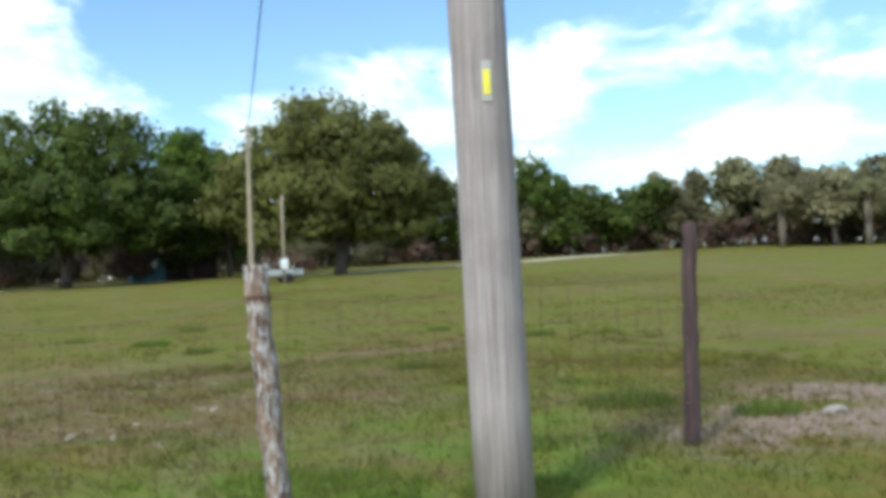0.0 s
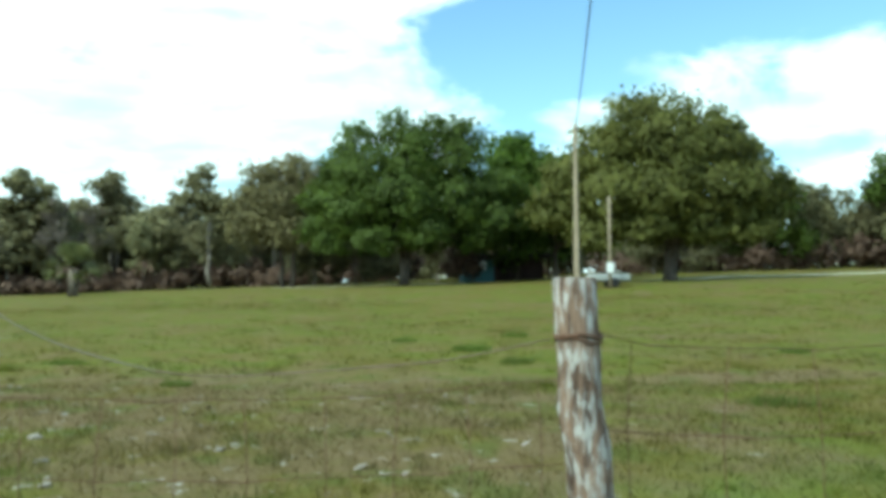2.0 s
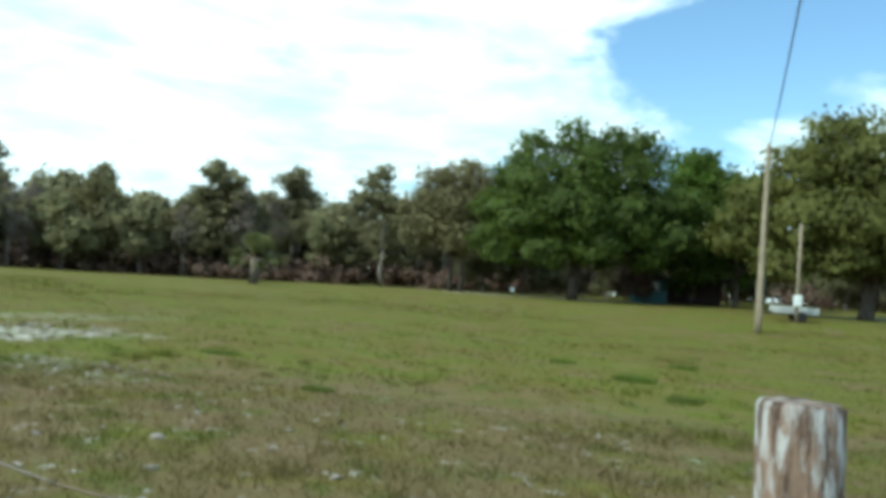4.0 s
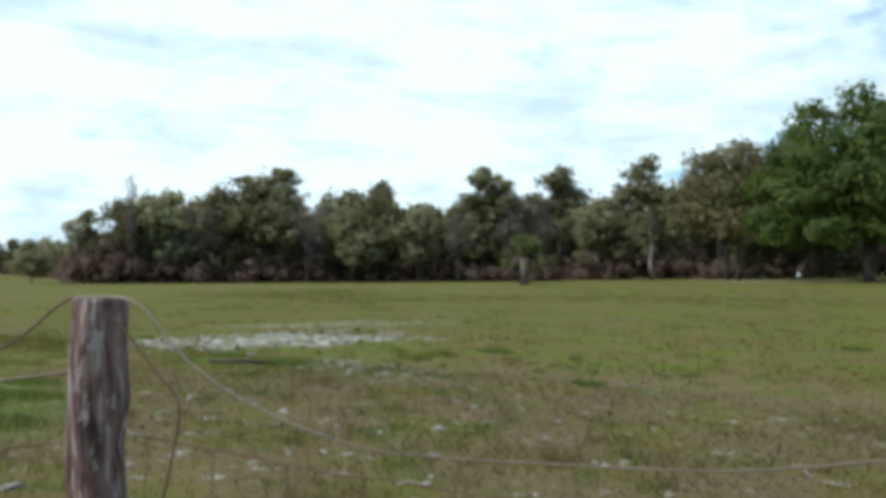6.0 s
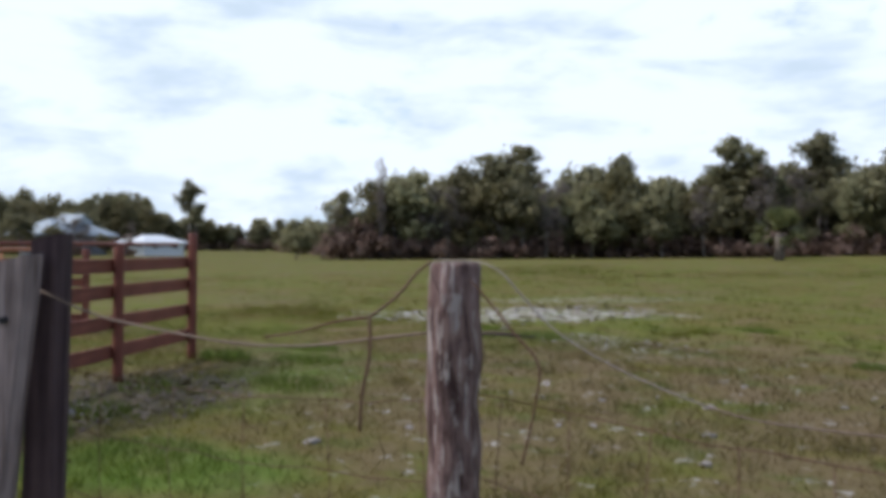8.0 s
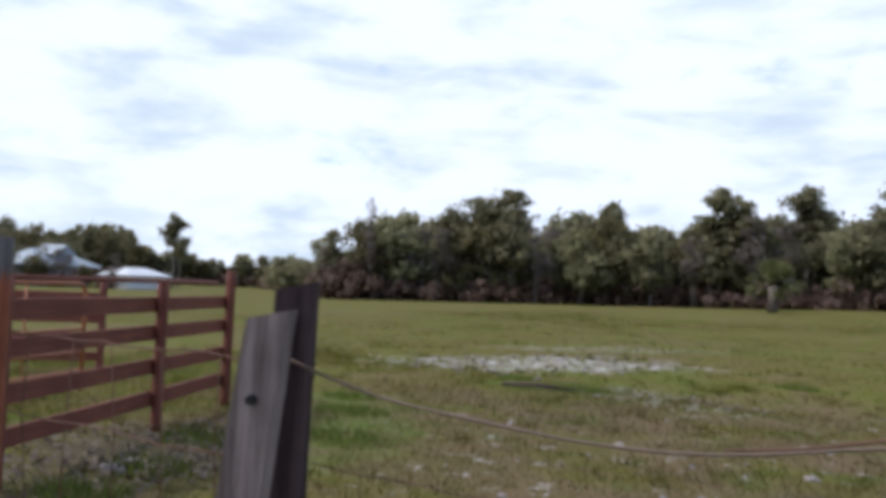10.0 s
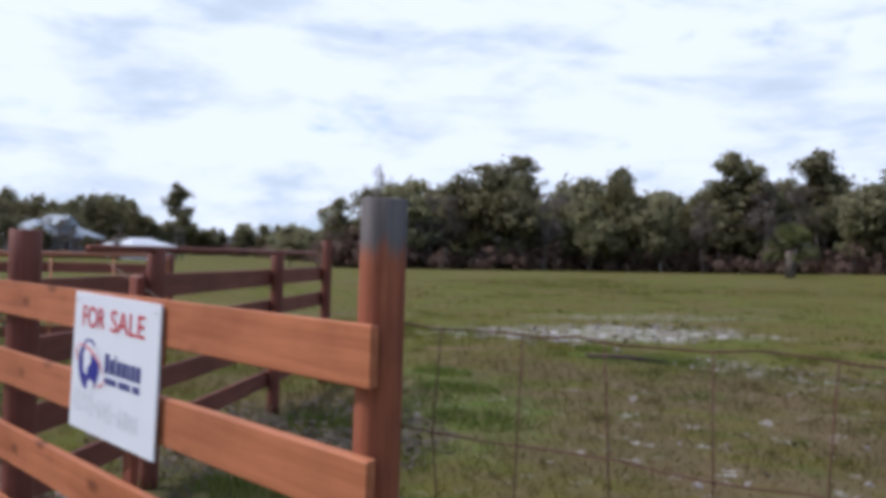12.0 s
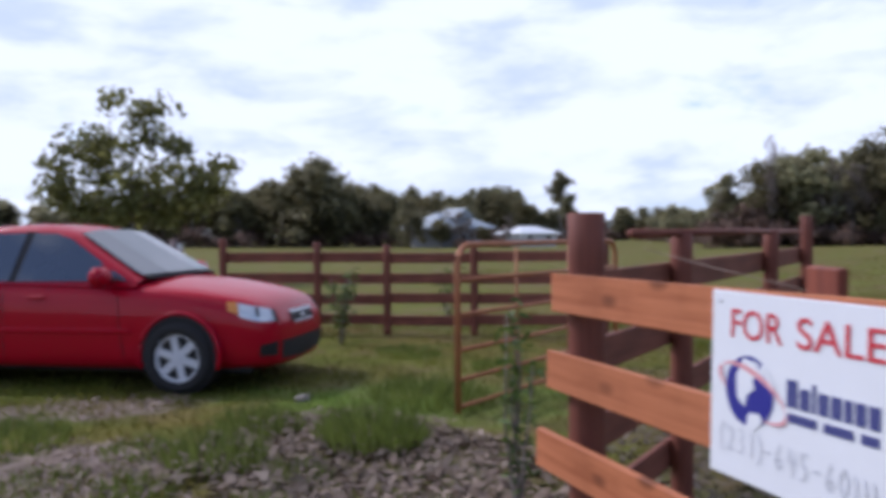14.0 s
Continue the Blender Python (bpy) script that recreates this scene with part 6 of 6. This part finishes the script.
# young tree behind the car
yt = [(-1.2, 0.6, 3.0, 0.8, 0.7), (0.9, -0.8, 3.2, 0.9, 0.7), (0.2, 0.5, 4.3, 0.75, 0.8), (-0.6, -1.0, 4.0, 0.7, 0.75), (0.3, 1.9, 2.9, 0.8, 0.65), (-0.3, -1.8, 2.6, 0.8, 0.6), (0, 0, 2.3, 1.1, 0.6), (0.2, 1.0, 2.3, 0.9, 0.6), (0.1, -0.9, 2.1, 0.9, 0.6), (-0.2, 0.2, 4.9, 0.5, 0.9), (0.3, 1.3, 3.8, 0.5, 0.8), (0.0, 2.4, 3.4, 0.45, 0.7), (0, -2.1, 3.3, 0.45, 0.7), (0.1, -0.5, 5.3, 0.4, 0.9), (0, 0.7, 5.0, 0.45, 0.8), (0, -1.5, 3.6, 0.7, 0.7), (0, 1.7, 2.5, 0.8, 0.6)]
make_tree(-25.7, -1.3, yt, 4000, 0.12, 140, M_YOUNG, "young open-crowned tree behind the parked car", 0.11, 4.6)


# ---- saplings and weeds ----
def weed(x, y, h, spread, n, seed, label, size=0.035, mat=None):
    rng = random.Random(seed)
    t = thing("sapling", label, "sapling", pose(x, y, 0))
    chunks, cs, us, ws = [], [], [], []
    for s in range(5):
        a = rng.uniform(0, 2 * math.pi)
        tip = Vector((math.cos(a) * spread * rng.uniform(0.1, 0.7), math.sin(a) * spread * rng.uniform(0.1, 0.7), h * rng.uniform(0.7, 1.0)))
        chunks.append(limb((0, 0, -0.03), tip, 0.010, 0.003, rng, 4, 0.06))
        for q in range(n // 5):
            k = rng.uniform(0.3, 1.02)
            c = tip * k + Vector((rng.gauss(0, spread * 0.22), rng.gauss(0, spread * 0.22), rng.gauss(0, 0.04)))
            u = Vector((rng.gauss(0, 1), rng.gauss(0, 1), rng.gauss(0.3, 0.8))).normalized() * size * rng.uniform(0.6, 1.4)
            w = u.cross(Vector((rng.gauss(0, 1), rng.gauss(0, 1), 1))).normalized() * size * 0.35
            cs.append(c), us.append(u), ws.append(w)
    vs, fs = join_data(chunks)
    place("stem", mesh_of("stem", vs, fs, M_TRUNK, True), t)
    place("leaves", quads_mesh("leaves", np.array(cs), np.array(us), np.array(ws), mat or M_WEED), t)


weed(-3.04, 0.27, 1.02, 0.12, 160, 1, "thin leafy green sapling beside the fence post")
weed(-9.75, 1.05, 0.95, 0.26, 240, 2, "thin young sapling in front of the board fence", 0.05)
weed(-11.2, 3.0, 1.0, 0.3, 160, 3, "thin weed by the board fence", 0.05)

# small board and old post by the end of the fence
ob = thing("fence_post", "old weathered post with a white board beside the fence's end", "fence post", pose(-12.1, -0.75, 0))
tube("post", [(0, 0, -0.05), (0.01, 0, 0.6), (0, 0, 1.30)], [0.06, 0.055, 0.05], M_SPLIT, ob, 10)
bm_part("board", box_bm(-0.02, 0.02, 0.08, 0.24, 0.0, 1.22, 0.004), M_TAG, ob, "white upright board", pose(0, 0, 0, 6, 0, 0))


# ---- far house and shed ----
def gable(parent, L, D, z0, z1, over, material, name="roof", label=""):
    vs = [(-L / 2 - over, -D / 2 - over, z0), (L / 2 + over, -D / 2 - over, z0), (L / 2 + over, D / 2 + over, z0), (-L / 2 - over, D / 2 + over, z0), (-L / 4, 0, z1), (L / 4, 0, z1)]
    vs += [(x, y, z - 0.12) for x, y, z in vs[:4]]
    return place(name, mesh_of(name, vs, [(0, 1, 5, 4), (1, 2, 5), (2, 3, 4, 5), (3, 0, 4), (0, 6, 7, 1), (1, 7, 8, 2), (2, 8, 9, 3), (3, 9, 6, 0), (6, 9, 8, 7)], material), parent, None, label)


def house(x, y, turn, L, D, hw, hr, wallmat, roofmat, label, dormer=True, windows=3):
    h = thing("house", label, "house", pose(x, y, ground_z(x, y), 0, 0, turn))
    bm_part("wall", box_bm(-L / 2, L / 2, -D / 2, D / 2, -0.3, hw, 0.02), wallmat, h)
    gable(h, L, D, hw, hr, 1.1 if dormer else 0.5, roofmat)
    if dormer:
        bm_part("wall", box_bm(-1.2, 1.2, -D / 2 - 0.2, 0, hw, hw + 1.4, 0.02), wallmat, h)
        vs = [(-1.5, -D / 2 - 0.5, hw + 1.3), (1.5, -D / 2 - 0.5, hw + 1.3), (0, -D / 2 - 0.5, hr + 0.55), (-1.5, 0.4, hw + 1.3), (1.5, 0.4, hw + 1.3), (0, 0.4, hr + 0.55)]
        place("roof", mesh_of("roof", vs, [(0, 1, 2), (3, 5, 4), (0, 2, 5, 3), (1, 4, 5, 2), (0, 3, 4, 1)], roofmat), h)
    for i in range(windows):
        wx = -L / 2 + L * (i + 0.5) / windows
        w = bm_part("window", box_bm(wx - 0.5, wx + 0.5, -D / 2 - 0.05, -D / 2 + 0.03, 0.9, min(2.0, hw - 0.2), 0.01), M_WHITE, h, "white window frame")
        bm_part("pane", box_bm(wx - 0.42, wx + 0.42, -D / 2 - 0.065, -D / 2 - 0.055, 0.98, min(1.92, hw - 0.28), 0.0), M_PANE, w, "dark pane")
    return h


house(-103.0, 37.0, 110, 7.6, 6, 2.5, 4.4, M_WALL, M_ROOF, "pale house with a grey metal roof and a front gable")
house(-98.8, 46.4, 110, 6.6, 4.0, 1.7, 2.6, M_WHITE, M_WHITE, "low white metal shed beside the far house", False, 2)
house(4.9, 70.0, 5, 2.6, 4, 1.8, 2.5, M_TEAL, M_DARKROOF, "small teal outbuilding with a dark roof in the shade of oaks", False, 1)
cp = thing("carport", "dark open carport with a low roof under the oaks", "carport", pose(8.4, 70.0, ground_z(8.4, 70.0), 0, 0, 3))
gable(cp, 4.6, 4.0, 1.95, 2.6, 0.3, M_DARKROOF)
for px in (-2.2, 2.2):
    for py in (-1.8, 1.8):
        bm_part("post", box_bm(px - 0.07, px + 0.07, py - 0.07, py + 0.07, -0.1, 1.95, 0.01), M_DARKPOST, cp)
# dark board added for the shaded depth of the opening
bm_part("back_wall", box_bm(-2.3, 2.3, 1.9, 2.0, -0.1, 1.94, 0.01), M_DARKPOST, cp, "dark board standing in for the shade inside the carport")
# added dark leaves in place of the trunk and shade by the outbuilding
make_tree(3.4, 67.4, [(0, 0, 2.2, 1.1, 0.9), (0.6, 0.2, 3.4, 1.2, 0.9), (-0.5, -0.2, 1.2, 0.9, 0.8), (0.9, -0.2, 1.3, 0.9, 0.8), (0.2, 0.3, 4.4, 1.0, 0.8)], 2600, 0.16, 141, M_SCRUB, "dark purplish leaf mass standing in for trunk and shade by the teal outbuilding", 0.08, name="shrub", category="shrub")
for i, sx in enumerate((-9.5, -6.0, -3.0, 1.5, 4.0, 12.0, 20.5, 24.0)):
    plant("dark", sx, 74.5 + (i % 3), 4.2 + 0.6 * (i % 2), 50 * i, 1.5, i)

# meter pole and white trailer before the oak
mp = thing("meter_pole", "slim pole with a white meter box beside the trailer", "pole", pose(11.8, 46.2, ground_z(11.8, 46.2)))
tube("shaft", [(0, 0, -0.1), (0, 0, 2.6), (0, 0, 5.1)], [0.09, 0.08, 0.065], M_YELLOWPOLE, mp, 10)
bm_part("meter_box", box_bm(-0.20, 0.20, -0.30, -0.08, 0.85, 1.42, 0.03), M_WHITE, mp, "white meter box")
tr = thing("utility_trailer", "low white utility trailer parked before the oak", "trailer", pose(11.9, 47.4, ground_z(11.9, 47.4), 0, 0, 8))
bm_part("bed", box_bm(-1.1, 1.1, -0.6, 0.6, 0.38, 0.76, 0.05), M_SHADEDWHITE, tr)
tube("drawbar", [(-1.05, 0, 0.42), (-1.8, 0, 0.36)], [0.05, 0.04], M_BLACK, tr, 8)
for s in (-1, 1):
    bm = bmesh.new()
    bmesh.ops.create_cone(bm, cap_ends=True, segments=20, radius1=0.27, radius2=0.27, depth=0.16)
    bmesh.ops.bevel(bm, geom=[e for e in bm.edges if e.calc_face_angle(0) > 0.8], offset=0.03, segments=1, affect="EDGES")
    bm_part("wheel", bm, M_TYRE, tr, "black trailer wheel", pose(0.2, s * 0.62, 0.27, 90))

# tree and shrub variants that no place took
for spare in [src for kind in KINDS.values() for src in kind if src.name not in USED]:
    for piece in list(spare.children_recursive):
        bpy.data.objects.remove(piece)
    bpy.data.objects.remove(spare)
